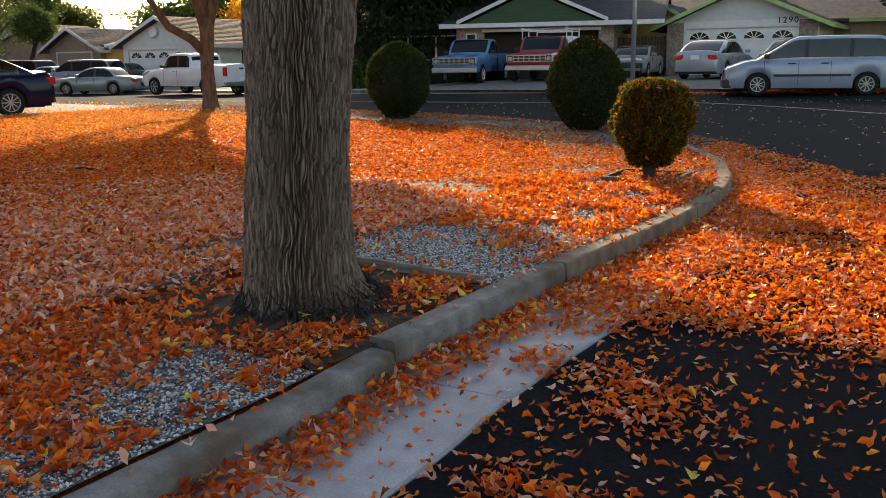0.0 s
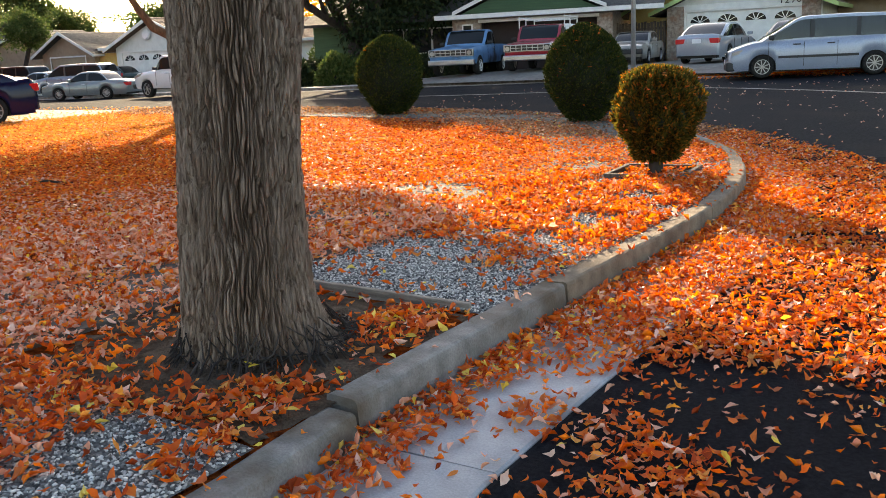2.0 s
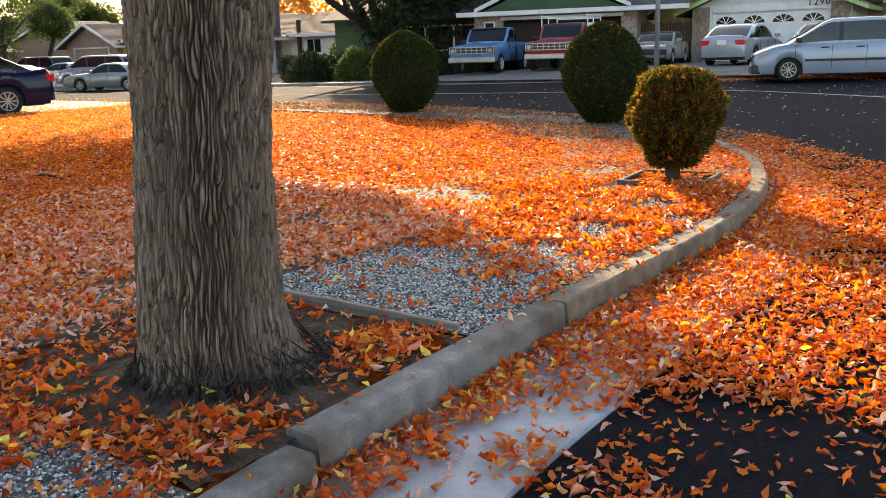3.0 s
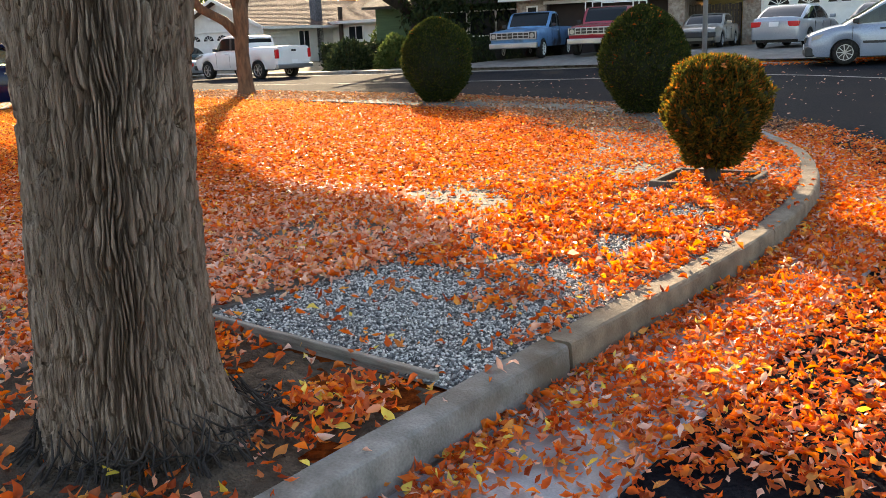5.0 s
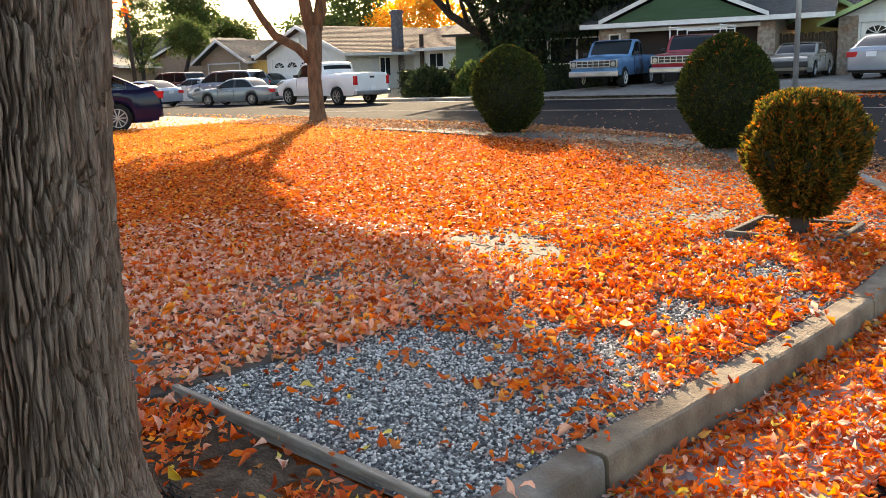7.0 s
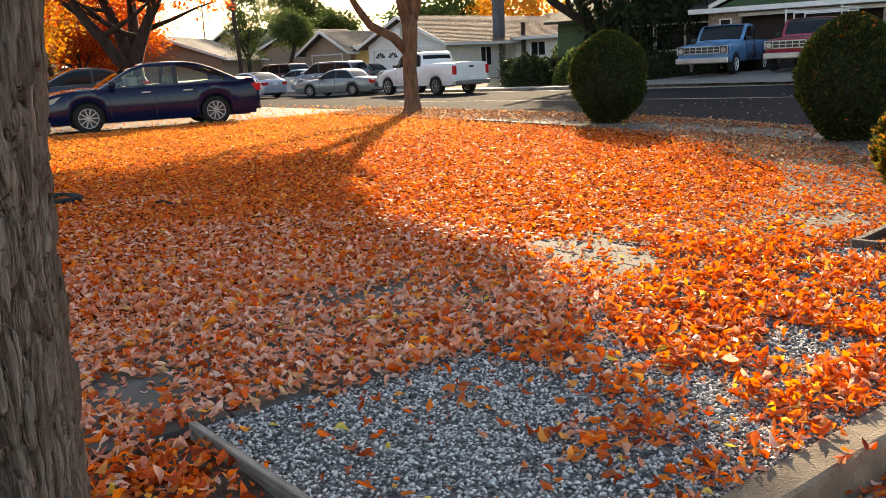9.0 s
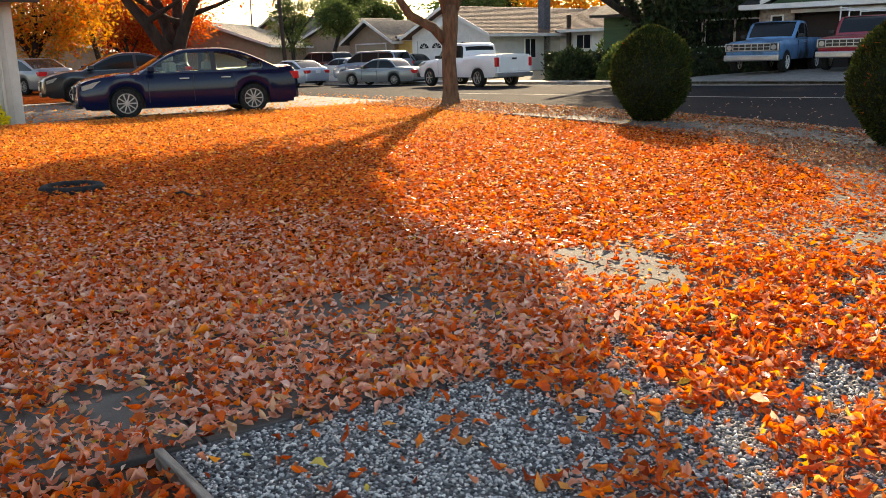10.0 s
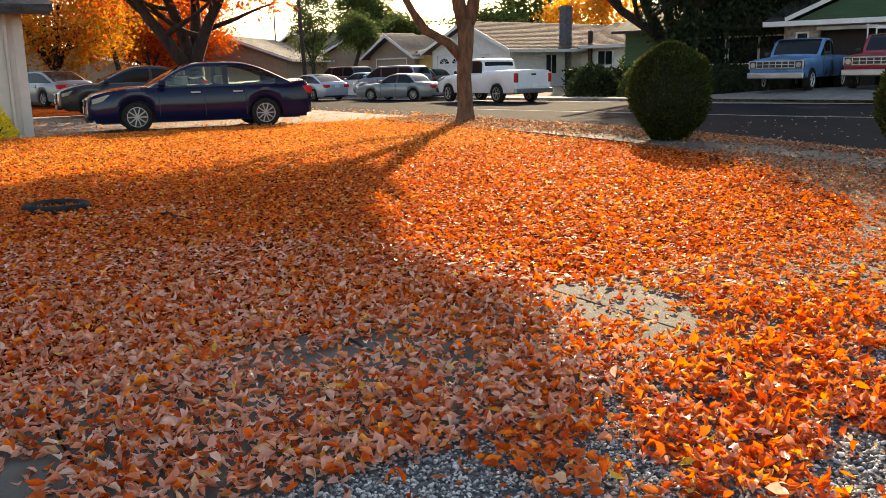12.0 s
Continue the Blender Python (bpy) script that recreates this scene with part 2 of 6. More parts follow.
# ---- building helpers ----
def solid(name, bm, material, parent=None, label="", smooth=False):
    me = bpy.data.meshes.new(name)
    bm.normal_update()
    bm.to_mesh(me)
    bm.free()
    if smooth:
        for p in me.polygons:
            p.use_smooth = True
    if material:
        me.materials.append(material)
    ob = new(name, me)
    if parent is not None:
        ob.parent = parent
    if label:
        ob["label"] = label
    return ob


def part(name, bm, material, parent, label="", smooth=False):
    return solid(name, bm, material, parent, label, smooth)


def empty(name, x, y, z, yaw=0.0):
    ob = new(name)
    ob.empty_display_size = 0.2
    ob.matrix_basis = pose(x, y, z, 0, 0, yaw)
    return ob


def box(bm, x0, x1, y0, y1, z0, z1, bevel=0.0):
    tmp = bmesh.new()
    bmesh.ops.create_cube(tmp, size=1.0, matrix=Matrix.Translation(((x0 + x1) / 2, (y0 + y1) / 2, (z0 + z1) / 2)) @ Matrix.Diagonal((x1 - x0, y1 - y0, z1 - z0, 1)))
    if bevel:
        bmesh.ops.bevel(tmp, geom=tmp.edges[:], offset=bevel, segments=2, affect="EDGES", profile=0.5)
    join(bm, tmp)


def join(bm, tmp):
    me = bpy.data.meshes.new("tmp")
    tmp.to_mesh(me)
    tmp.free()
    bm.from_mesh(me)
    bpy.data.meshes.remove(me)


def boxed(x0, x1, y0, y1, z0, z1, bevel=0.0):
    bm = bmesh.new()
    box(bm, x0, x1, y0, y1, z0, z1, bevel)
    return bm


def prism(points, axis, a, b):
    """A flat outline pushed from a to b along an axis; outline in the other two axes' order."""
    bm = bmesh.new()

    def put(p, h):
        if axis == "x":
            return (h, p[0], p[1])
        if axis == "y":
            return (p[0], h, p[1])
        return (p[0], p[1], h)
    lo = [bm.verts.new(put(p, a)) for p in points]
    hi = [bm.verts.new(put(p, b)) for p in points]
    n = len(points)
    bm.faces.new(lo)
    bm.faces.new(hi[::-1])
    for i in range(n):
        bm.faces.new((lo[i], hi[i], hi[(i + 1) % n], lo[(i + 1) % n]))
    bmesh.ops.recalc_face_normals(bm, faces=bm.faces)
    return bm


def raw_mesh(name, verts, faces, material, smooth=False):
    """A mesh from arrays: verts n x 3, faces m x k."""
    me = bpy.data.meshes.new(name)
    verts = np.asarray(verts, dtype=np.float32)
    faces = np.asarray(faces, dtype=np.int32)
    k = faces.shape[1]
    me.vertices.add(len(verts))
    me.vertices.foreach_set("co", verts.ravel())
    me.loops.add(faces.size)
    me.loops.foreach_set("vertex_index", faces.ravel())
    me.polygons.add(len(faces))
    me.polygons.foreach_set("loop_start", np.arange(0, faces.size, k, dtype=np.int32))
    if smooth:
        me.polygons.foreach_set("use_smooth", np.ones(len(faces), dtype=bool))
    me.update(calc_edges=True)
    me.validate()
    me.materials.append(material)
    return me


def rotations(rng, n, tilt):
    """n random frames: spin about z, then lean by up to about tilt radians."""
    a = rng.uniform(0, 2 * np.pi, n)
    d = rng.uniform(0, 2 * np.pi, n)
    l = np.abs(rng.normal(0, tilt, n))
    ca, sa = np.cos(a), np.sin(a)
    R = np.zeros((n, 3, 3))
    R[:, 0, 0], R[:, 0, 1], R[:, 1, 0], R[:, 1, 1], R[:, 2, 2] = ca, -sa, sa, ca, 1
    ax = np.stack([np.cos(d), np.sin(d), np.zeros(n)], 1)
    K = np.zeros((n, 3, 3))
    K[:, 0, 2], K[:, 1, 2], K[:, 2, 0], K[:, 2, 1] = ax[:, 1], -ax[:, 0], -ax[:, 1], ax[:, 0]
    S = np.eye(3)[None] + np.sin(l)[:, None, None] * K + (1 - np.cos(l))[:, None, None] * (K @ K)
    return S @ R


# one leaf: pointed oval with a raised fold, tip and stalk along x
LEAF = np.array([(-0.60, 0, 0.0), (-0.30, 0.26, 0.0), (0.02, 0.36, 0.0), (0.34, 0.20, 0.0), (0.72, 0.0, 0.0), (0.34, -0.20, 0.0), (0.02, -0.36, 0.0), (-0.30, -0.26, 0.0), (-0.05, 0.0, 0.0)])
LEAF_TRI = np.array([(0, 8, 1), (1, 8, 2), (2, 8, 3), (3, 8, 4), (4, 8, 5), (5, 8, 6), (6, 8, 7), (7, 8, 0)])


def leaves(name, pos, size, rng, tilt, material, curl=0.25, rest=False):
    n = len(pos)
    base = np.repeat(LEAF[None], n, 0)
    u, w = LEAF[None, :, 0], LEAF[None, :, 1]
    c1, c2, c3 = (rng.uniform(a, 1.0, (n, 1)) * curl for a in (-0.6, -0.5, -1.0))
    base[:, :, 2] += c1 * np.abs(w) * 1.9 + c2 * u ** 2 * 1.3 + c3 * u * w * 2.0
    base[:, :, 1] *= rng.uniform(0.6, 1.15, (n, 1)) * (1 - 0.35 * np.abs(c1))
    base += rng.normal(0, 0.045, base.shape)
    base *= size[:, None, None]
    v = np.einsum("nij,nkj->nki", rotations(rng, n, tilt), base)
    if rest:
        v[:, :, 2] -= v[:, :, 2].min(1, keepdims=True)
    v += pos[:, None, :]
    f = (LEAF_TRI[None] + 9 * np.arange(n)[:, None, None]).reshape(-1, 3)
    return raw_mesh(name, v.reshape(-1, 3), f, material)


KITE = np.array([(-0.6, 0, 0.0), (0.0, 0.34, 0.0), (0.65, 0.0, 0.0), (0.0, -0.34, 0.0)])
KITE_TRI = np.array([(0, 3, 2), (0, 2, 1)])


def far_leaves(name, pos, size, rng, tilt, material, curl=0.3):
    n = len(pos)
    base = np.repeat(KITE[None], n, 0)
    base[:, :, 2] += rng.uniform(-0.5, 1.0, (n, 1)) * curl * np.abs(base[:, :, 1]) * 2.2
    base *= size[:, None, None]
    v = np.einsum("nij,nkj->nki", rotations(rng, n, tilt), base) + pos[:, None, :]
    f = (KITE_TRI[None] + 4 * np.arange(n)[:, None, None]).reshape(-1, 3)
    return raw_mesh(name, v.reshape(-1, 3), f, material)


SPRIG = np.array([(0, -0.18, 0), (0.5, -0.32, 0), (1.0, 0, 0), (0.5, 0.32, 0.0), (0, 0.18, 0)])
SPRIG_TRI = np.array([(0, 1, 4), (1, 3, 4), (1, 2, 3)])


def sprigs(name, pos, out, size, rng, material, spread=0.7, aspect=0.7):
    """Small blades at pos that point along out, with a random lean."""
    n = len(pos)
    d = out + rng.normal(0, spread, (n, 3))
    d /= np.linalg.norm(d, axis=1)[:, None] + 1e-9
    s = np.cross(d, rng.normal(0, 1, (n, 3)))
    s /= np.linalg.norm(s, axis=1)[:, None] + 1e-9
    v = pos[:, None, :] + size[:, None, None] * (SPRIG[None, :, 0:1] * d[:, None, :] + aspect * SPRIG[None, :, 1:2] * s[:, None, :])
    f = (SPRIG_TRI[None] + 5 * np.arange(n)[:, None, None]).reshape(-1, 3)
    return raw_mesh(name, v.reshape(-1, 3), f, material)


def tube(bm, pts, radii, sides=10):
    """A tapered tube along points."""
    rings = []
    pts = [Vector(p) for p in pts]
    for i, p in enumerate(pts):
        d = (pts[min(i + 1, len(pts) - 1)] - pts[max(i - 1, 0)]).normalized()
        a = d.orthogonal().normalized() if abs(d.z) < 0.9 else d.cross(Vector((0, 1, 0))).normalized()
        b = d.cross(a)
        rings.append([bm.verts.new(p + radii[i] * (math.cos(2 * math.pi * k / sides) * a + math.sin(2 * math.pi * k / sides) * b)) for k in range(sides)])
    for i in range(len(rings) - 1):
        # pair the nearest start so that the skin does not twist
        r0, r1 = rings[i], rings[i + 1]
        off = min(range(sides), key=lambda o: (r0[0].co - r1[o].co).length)
        same = (r0[1].co - r1[(off + 1) % sides].co).length <= (r0[1].co - r1[(off - 1) % sides].co).length
        r1 = [r1[(off + k if same else off - k) % sides] for k in range(sides)]
        rings[i + 1] = r1
        for k in range(sides):
            bm.faces.new((r0[k], r0[(k + 1) % sides], r1[(k + 1) % sides], r1[k]))
    bm.faces.new(rings[0][::-1])
    bm.faces.new(rings[-1])
    bmesh.ops.recalc_face_normals(bm, faces=bm.faces)


def smooth01(a, b, v):
    t = np.clip((np.asarray(v, float) - a) / (b - a), 0, 1)
    return t * t * (3 - 2 * t)


def terrain(x, y):
    """Height of the street and far lots: the street falls a little to the west, the lots to the east stand higher."""
    west = np.minimum(0, 0.0105 * (np.asarray(x, float) + 16)) * smooth01(15.5, 23, y)
    west = np.maximum(west, -0.33)
    east = 0.26 * smooth01(27.5, 33, y) * smooth01(-27, -21, x)
    rise = 0.32 * smooth01(29, 36, y) * smooth01(-30, -40, x)
    return west + east + rise


def lattice(x, y, scale, seed):
    """Smooth value noise, 0 to 1."""
    g = np.random.default_rng(seed).random((96, 96))
    u, v = x * scale + 1000, y * scale + 1000
    i, j = np.floor(u).astype(int), np.floor(v).astype(int)
    a, b = u - i, v - j
    a, b = a * a * (3 - 2 * a), b * b * (3 - 2 * b)
    i0, i1, j0, j1 = i % 96, (i + 1) % 96, j % 96, (j + 1) % 96
    return (g[i0, j0] * (1 - a) + g[i1, j0] * a) * (1 - b) + (g[i0, j1] * (1 - a) + g[i1, j1] * a) * b


# ---- ground, kerbs, walks ----
KERB_LINE = [(-1.62, -6), (-1.72, 0), (-1.85, 2.4), (-1.93, 3.02), (-2.01, 4.6), (-2.07, 6.68), (-2.26, 7.95), (-2.51, 8.83), (-2.92, 9.8),
             (-3.4, 10.6), (-4.1, 11.55), (-5.0, 12.55), (-6.2, 13.5), (-7.8, 14.35), (-9.6, 14.95), (-11.5, 15.3), (-15, 15.6), (-19.9, 15.8)]


def resample(line, step):
    pts = [Vector((*p, 0)) for p in line]
    out = []
    for i in range(len(pts) - 1):
        p0, p1, p2, p3 = pts[max(i - 1, 0)], pts[i], pts[i + 1], pts[min(i + 2, len(pts) - 1)]
        n = max(1, round((p2 - p1).length / step))
        for k in range(n):
            t = k / n
            m1, m2 = (p2 - p0) * 0.5, (p3 - p1) * 0.5
            if i == 0:
                m1 = p2 - p1
            if i == len(pts) - 2:
                m2 = p2 - p1
            ln = (p2 - p1).length
            m1, m2 = m1.normalized() * ln, m2.normalized() * ln
            out.append(p1 * (2 * t ** 3 - 3 * t ** 2 + 1) + m1 * (t ** 3 - 2 * t ** 2 + t) + p2 * (-2 * t ** 3 + 3 * t ** 2) + m2 * (t ** 3 - t ** 2))
    out.append(pts[-1])
    return out


def left_of(pts, i):
    d = (pts[min(i + 1, len(pts) - 1)] - pts[max(i - 1, 0)]).normalized()
    return Vector((-d.y, d.x, 0))


def offset(pts, d):
    return [p + d * left_of(pts, i) for i, p in enumerate(pts)]


def sweep(pts, profile, z=0.0, rough=0.0, ground=None):
    """profile: closed list of (inward, up) carried along pts."""
    bm = bmesh.new()
    rows = []
    for i, p in enumerate(pts):
        n = left_of(pts, i)
        g = float(ground(p.x, p.y)) if ground else 0.0
        row = []
        for a, b in profile:
            w = p + n * a
            j = rough * noise.noise(Vector((w.x * 9, w.y * 9, b * 14)))
            row.append(bm.verts.new((w.x + j * 0.7, w.y, z + g + b + (j if b > 0.02 else 0))))
        rows.append(row)
    m = len(profile)
    for r0, r1 in zip(rows, rows[1:]):
        for k in range(m):
            bm.faces.new((r0[k], r0[(k + 1) % m], r1[(k + 1) % m], r1[k]))
    bm.faces.new(rows[0][::-1])
    bm.faces.new(rows[-1])
    bmesh.ops.recalc_face_normals(bm, faces=bm.faces)
    return bm


def grid_sheet(xs, ys, zf):
    X, Y = np.meshgrid(xs, ys, indexing="ij")
    Z = zf(X, Y)
    v = np.stack([X, Y, Z], -1).reshape(-1, 3)
    n, m = X.shape
    i = np.arange(n * m).reshape(n, m)
    f = np.stack([i[:-1, :-1], i[1:, :-1], i[1:, 1:], i[:-1, 1:]], -1).reshape(-1, 4)
    return v, f


xs = np.concatenate([[-900, -400, -200, -120], np.arange(-80, 31, 2.0), [60, 150, 400, 900]])
ys = np.concatenate([[-900, -300, -100, -40], np.arange(-20, 61, 2.0), [80, 150, 400, 900]])
ground = new("ground", raw_mesh("ground", *grid_sheet(xs, ys, lambda x, y: terrain(x, y) - 0.004), ASPHALT_OLD, True))
tagged(ground, "worn grey asphalt street with leaf dust and patches", "street", kind="structure")

fine = resample(KERB_LINE, 0.08)
bm = bmesh.new()
edge = [p for p in fine if p.y > -6]
pan_edge = offset(edge, -0.53)
ring = [bm.verts.new((p.x, p.y, 0.003)) for p in pan_edge if p.y < 10.5 and p.x > -4]
ring += [bm.verts.new(p) for p in ((1.5, 11.5, 0.003), (9, 12.0, 0.003), (9, -6, 0.003))]
bm.faces.new(ring[::-1])
bmesh.ops.triangulate(bm, faces=bm.faces)
bmesh.ops.recalc_face_normals(bm, faces=bm.faces)
road = solid("road", bm, ASPHALT)
tagged(road, "fresh black asphalt side street under scattered leaves", "road", kind="structure")

bm = bmesh.new()
inner = offset(fine, 0.10)
ring = [bm.verts.new((p.x, p.y, 0.115)) for p in inner] + [bm.verts.new((-19.9, -14, 0.115)), bm.verts.new((-1.7, -14, 0.115))]
bm.faces.new(ring)
bmesh.ops.triangulate(bm, faces=bm.faces)
bmesh.ops.recalc_face_normals(bm, faces=bm.faces)
lawn = solid("lawn_ground", bm, LITTER_BED)
tagged(lawn, "front yard ground hidden under a thick bed of orange leaves", "lawn", kind="structure")

kerb = new("kerb")
tagged(kerb, "worn concrete street kerb with open joints, curving round the corner", "kerb", kind="structure")
PROFILE = [(0.022, -0.05), (0.0, 0.03), (0.006, 0.125), (0.012, 0.139), (0.024, 0.145), (0.122, 0.145), (0.132, 0.139), (0.135, 0.125), (0.135, -0.05)]
lengths = np.cumsum([0] + [(b - a).length for a, b in zip(fine, fine[1:])])


def at_y(y):
    return min(range(len(fine)), key=lambda i: abs(fine[i].y - y) + (0 if fine[i].x > -4 else 9))


joints = [0, at_y(-2.5), at_y(0.4), at_y(3.02), at_y(4.62), at_y(6.75), at_y(8.9), at_y(10.7)]
joints += list(range(joints[-1] + 30, len(fine) - 12, 34)) + [len(fine) - 1]
for k, (a, b) in enumerate(zip(joints, joints[1:])):
    run = [p.copy() for p in fine[a:b + 1]]
    if k == 2:
        run = [p + Vector((0.02, 0, 0)) for p in run]
    gap = 0.016 if k in (2, 3) else 0.006
    run[0] += (run[1] - run[0]).normalized() * gap
    run[-1] -= (run[-1] - run[-2]).normalized() * gap
    # three stones from y 4.6 to the bend take the browner concrete
    part("kerb_stone", sweep(run, PROFILE, -0.028 if k == 2 else 0.0, 0.006), KERB_BROWN if k in (4, 5, 6) else KERB, kerb)

pan = new("gutter")
tagged(pan, "smooth grey concrete gutter pan with a cracked joint", "gutter", kind="structure")
for k, (a, b) in enumerate(zip(joints, joints[1:])):
    run = [p.copy() for p in fine[a:b + 1]]
    if len(run) < 3:
        continue
    run[0] += (run[1] - run[0]).normalized() * 0.014
    part("gutter_slab", sweep(run, [(0.02, -0.05), (0.02, 0.004), (-0.50, 0.007), (-0.51, 0.0), (-0.51, -0.05)], 0.002, 0.0), PAN, pan)

walkway = new("pavement")
tagged(walkway, "old concrete pavement slabs half hidden by fallen leaves", "pavement", kind="structure")
rng = np.random.default_rng(5)
yy = -5.6
while yy < 8.4:
    ln = 1.22
    top = 0.134 + 0.006 * rng.uniform(-1, 1)
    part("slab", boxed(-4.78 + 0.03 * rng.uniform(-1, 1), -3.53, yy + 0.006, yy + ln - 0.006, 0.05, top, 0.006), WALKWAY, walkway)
    yy += ln
corner = resample([(-3.55, 8.4), (-3.75, 9.4), (-4.3, 10.5), (-5.1, 11.4), (-6.4, 12.3), (-8.0, 13.15), (-9.8, 13.7), (-11.6, 14.05), (-15, 14.35), (-19.85, 14.5)], 0.11)
for a in range(0, len(corner) - 6, 11):
    run = [p.copy() for p in corner[a:a + 12]]
    run[0] += (run[1] - run[0]).normalized() * 0.012
    wide = 1.0 if run[0].x > -5.5 else 0.70
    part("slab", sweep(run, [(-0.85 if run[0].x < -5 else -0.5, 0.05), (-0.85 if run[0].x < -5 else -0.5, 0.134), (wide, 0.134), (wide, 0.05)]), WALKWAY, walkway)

bm = bmesh.new()
v, f = grid_sheet(np.linspace(-3.52, -2.02, 34), np.linspace(2.66, 4.03, 34), lambda x, y: x * 0)
for x, y, z in v:
    d = math.hypot(x + 2.76, y - 3.29)
    bm.verts.new((x, y, 0.118 + 0.05 * math.exp(-(d / 0.38) ** 2) + 0.022 * noise.noise(Vector((x * 5, y * 5, 0))) + 0.01 * noise.noise(Vector((x * 17, y * 17, 3)))))
bm.verts.ensure_lookup_table()
for q in f:
    bm.faces.new([bm.verts[i] for i in q])
soil = solid("soil_pit", bm, SOIL, smooth=True)
tagged(soil, "bare dark earth of the tree pit beside the kerb", "soil", kind="structure")

bed = new("gravel_strip")
tagged(bed, "exposed aggregate gravel strip between kerb and pavement", "gravel", kind="structure")
for y0, y1 in ((4.05, 9.6), (-4.0, 2.64)):
    rows = []
    b2 = bmesh.new()
    n = 40
    for k in range(n + 1):
        y = y0 + (y1 - y0) * k / n
        xk = inner[at_y(y)].x - (0.03 if y > 3 else 0.008)
        rows.append((b2.verts.new((-3.525, y, 0.128)), b2.verts.new((xk, y, 0.128))))
    for r0, r1 in zip(rows, rows[1:]):
        b2.faces.new((r0[0], r0[1], r1[1], r1[0]))
    part("gravel_bed", b2, GRAVEL_BED, bed)

# edging board along the pit
edging = boxed(-0.64, 0.64, -0.013, 0.013, -0.08, 0.055, 0.005)
for w in edging.verts:
    w.co.z += 0.006 * noise.noise(w.co * 7)
    w.co.y += 0.012 * math.sin(w.co.x * 2.2)
edging_board = solid("edging_board", edging, BOARD)
edging_board.matrix_basis = pose(-2.848, 4.045, 0.112, 0, 0.5, 2.3)
tagged(edging_board, "weathered wooden edging board holding back the gravel", "edging board")

# thin pale line along the street
stripe = resample([(-27, 20.8), (-16, 21.7), (-12.4, 22.8), (-8.8, 24.0), (-6.0, 22.8), (-3.5, 21.1), (1.5, 17.6)], 0.4)
street_line = solid("pale_line", sweep(stripe, [(-0.05, 0.0), (-0.05, 0.006), (0.05, 0.006), (0.05, 0.0)], 0.001, 0.0, terrain), CONCRETE)
tagged(street_line, "thin pale line along the street", "road marking", kind="structure")

# far side of the street
FAR_LINE = [(30, 37), (10, 33), (-2, 31.0), (-8, 29.9), (-14, 29.0), (-24, 28.4), (-40, 28.1), (-56, 27.9), (-75, 27.7)]
far_edge = resample(FAR_LINE, 1.0)
far_kerb = solid("kerb_far", sweep(far_edge, [(0.0, -0.3), (0.0, 0.12), (-0.03, 0.135), (-0.14, 0.135), (-0.14, -0.3)], 0.0, 0.0, terrain), KERB)
tagged(far_kerb, "low concrete kerb on the far side of the street", "kerb", kind="structure")
far_gutter = solid("gutter_far", sweep(far_edge, [(0.0, 0.004), (0.5, 0.008), (0.5, -0.05), (0.0, -0.05)], 0.0, 0.0, terrain), CONCRETE)
tagged(far_gutter, "pale concrete gutter strip along the far kerb", "gutter", kind="structure")


def far_lot_z(x, y):
    return terrain(x, y) + 0.10


bm = bmesh.new()
rows = []
for i, p in enumerate(far_edge):
    col = []
    for d in (0.05, 1.5, 3, 5, 8, 11, 15, 25, 45, 90, 200):
        y = p.y + d
        col.append(bm.verts.new((p.x, y, float(far_lot_z(p.x, y)))))
    rows.append(col)
for r0, r1 in zip(rows, rows[1:]):
    for k in range(len(r0) - 1):
        bm.faces.new((r0[k], r1[k], r1[k + 1], r0[k + 1]))
bmesh.ops.recalc_face_normals(bm, faces=bm.faces)
far_lots = solid("far_lots", bm, FARYARD, smooth=True)
tagged(far_lots, "dry front yards with fallen leaves across the street", "yard", kind="structure")


def drive(name, x0, x1, y0, y1, lift, label, material=DRIVE):
    v, f = grid_sheet(np.linspace(x0, x1, 6), np.linspace(y0, y1, 12), lambda x, y: terrain(x, y) + lift)
    ob = new(name, raw_mesh(name, v, f, material, True))
    return tagged(ob, label, "driveway", kind="structure")


drive("driveway_green", -24.6, -15.6, 28.2, 37.0, 0.125, "grey concrete driveway under the old pickups")
drive("driveway_white", -15.5, -8.6, 29.2, 41.5, 0.13, "grey concrete driveway with parked sedans")
drive("driveway_garage", -52, -43, 28.1, 36.0, 0.125, "concrete driveway before the white garage")
drive("driveway_brown", -63, -55, 28.1, 37.5, 0.125, "concrete driveway before the tan garage")
drive("pavement_far", -43, -24.6, 28.3, 29.9, 0.122, "sunlit pale concrete pavement across the street", CONCRETE)
own_drive = solid("driveway_own", boxed(-31.5, -19.92, 5.0, 15.7, -0.2, 0.06), DRIVE)
tagged(own_drive, "concrete driveway under the parked sedan and hatchback", "driveway", kind="structure")
own_yard = solid("lawn_west", boxed(-46, -31.52, -14, 15.6, -0.2, 0.08), LITTER_BED)
tagged(own_yard, "leaf-strewn yard beyond the driveway", "lawn", kind="structure")


# ---- trees ----
def limb(bm, start, direction, length, r0, rng, bend=0.25, segs=6, sides=8, taper=0.45):
    p = Vector(start)
    d = Vector(direction).normalized()
    pts, rad = [p.copy()], [r0]
    for k in range(segs):
        d = (d + Vector(rng.normal(0, bend, 3)) * 0.4 + Vector((0, 0, 0.06))).normalized()
        p = p + d * length / segs
        pts.append(p.copy())
        rad.append(r0 * (1 - (1 - taper) * (k + 1) / segs))
    tube(bm, pts, rad, sides)
    return pts, rad, d


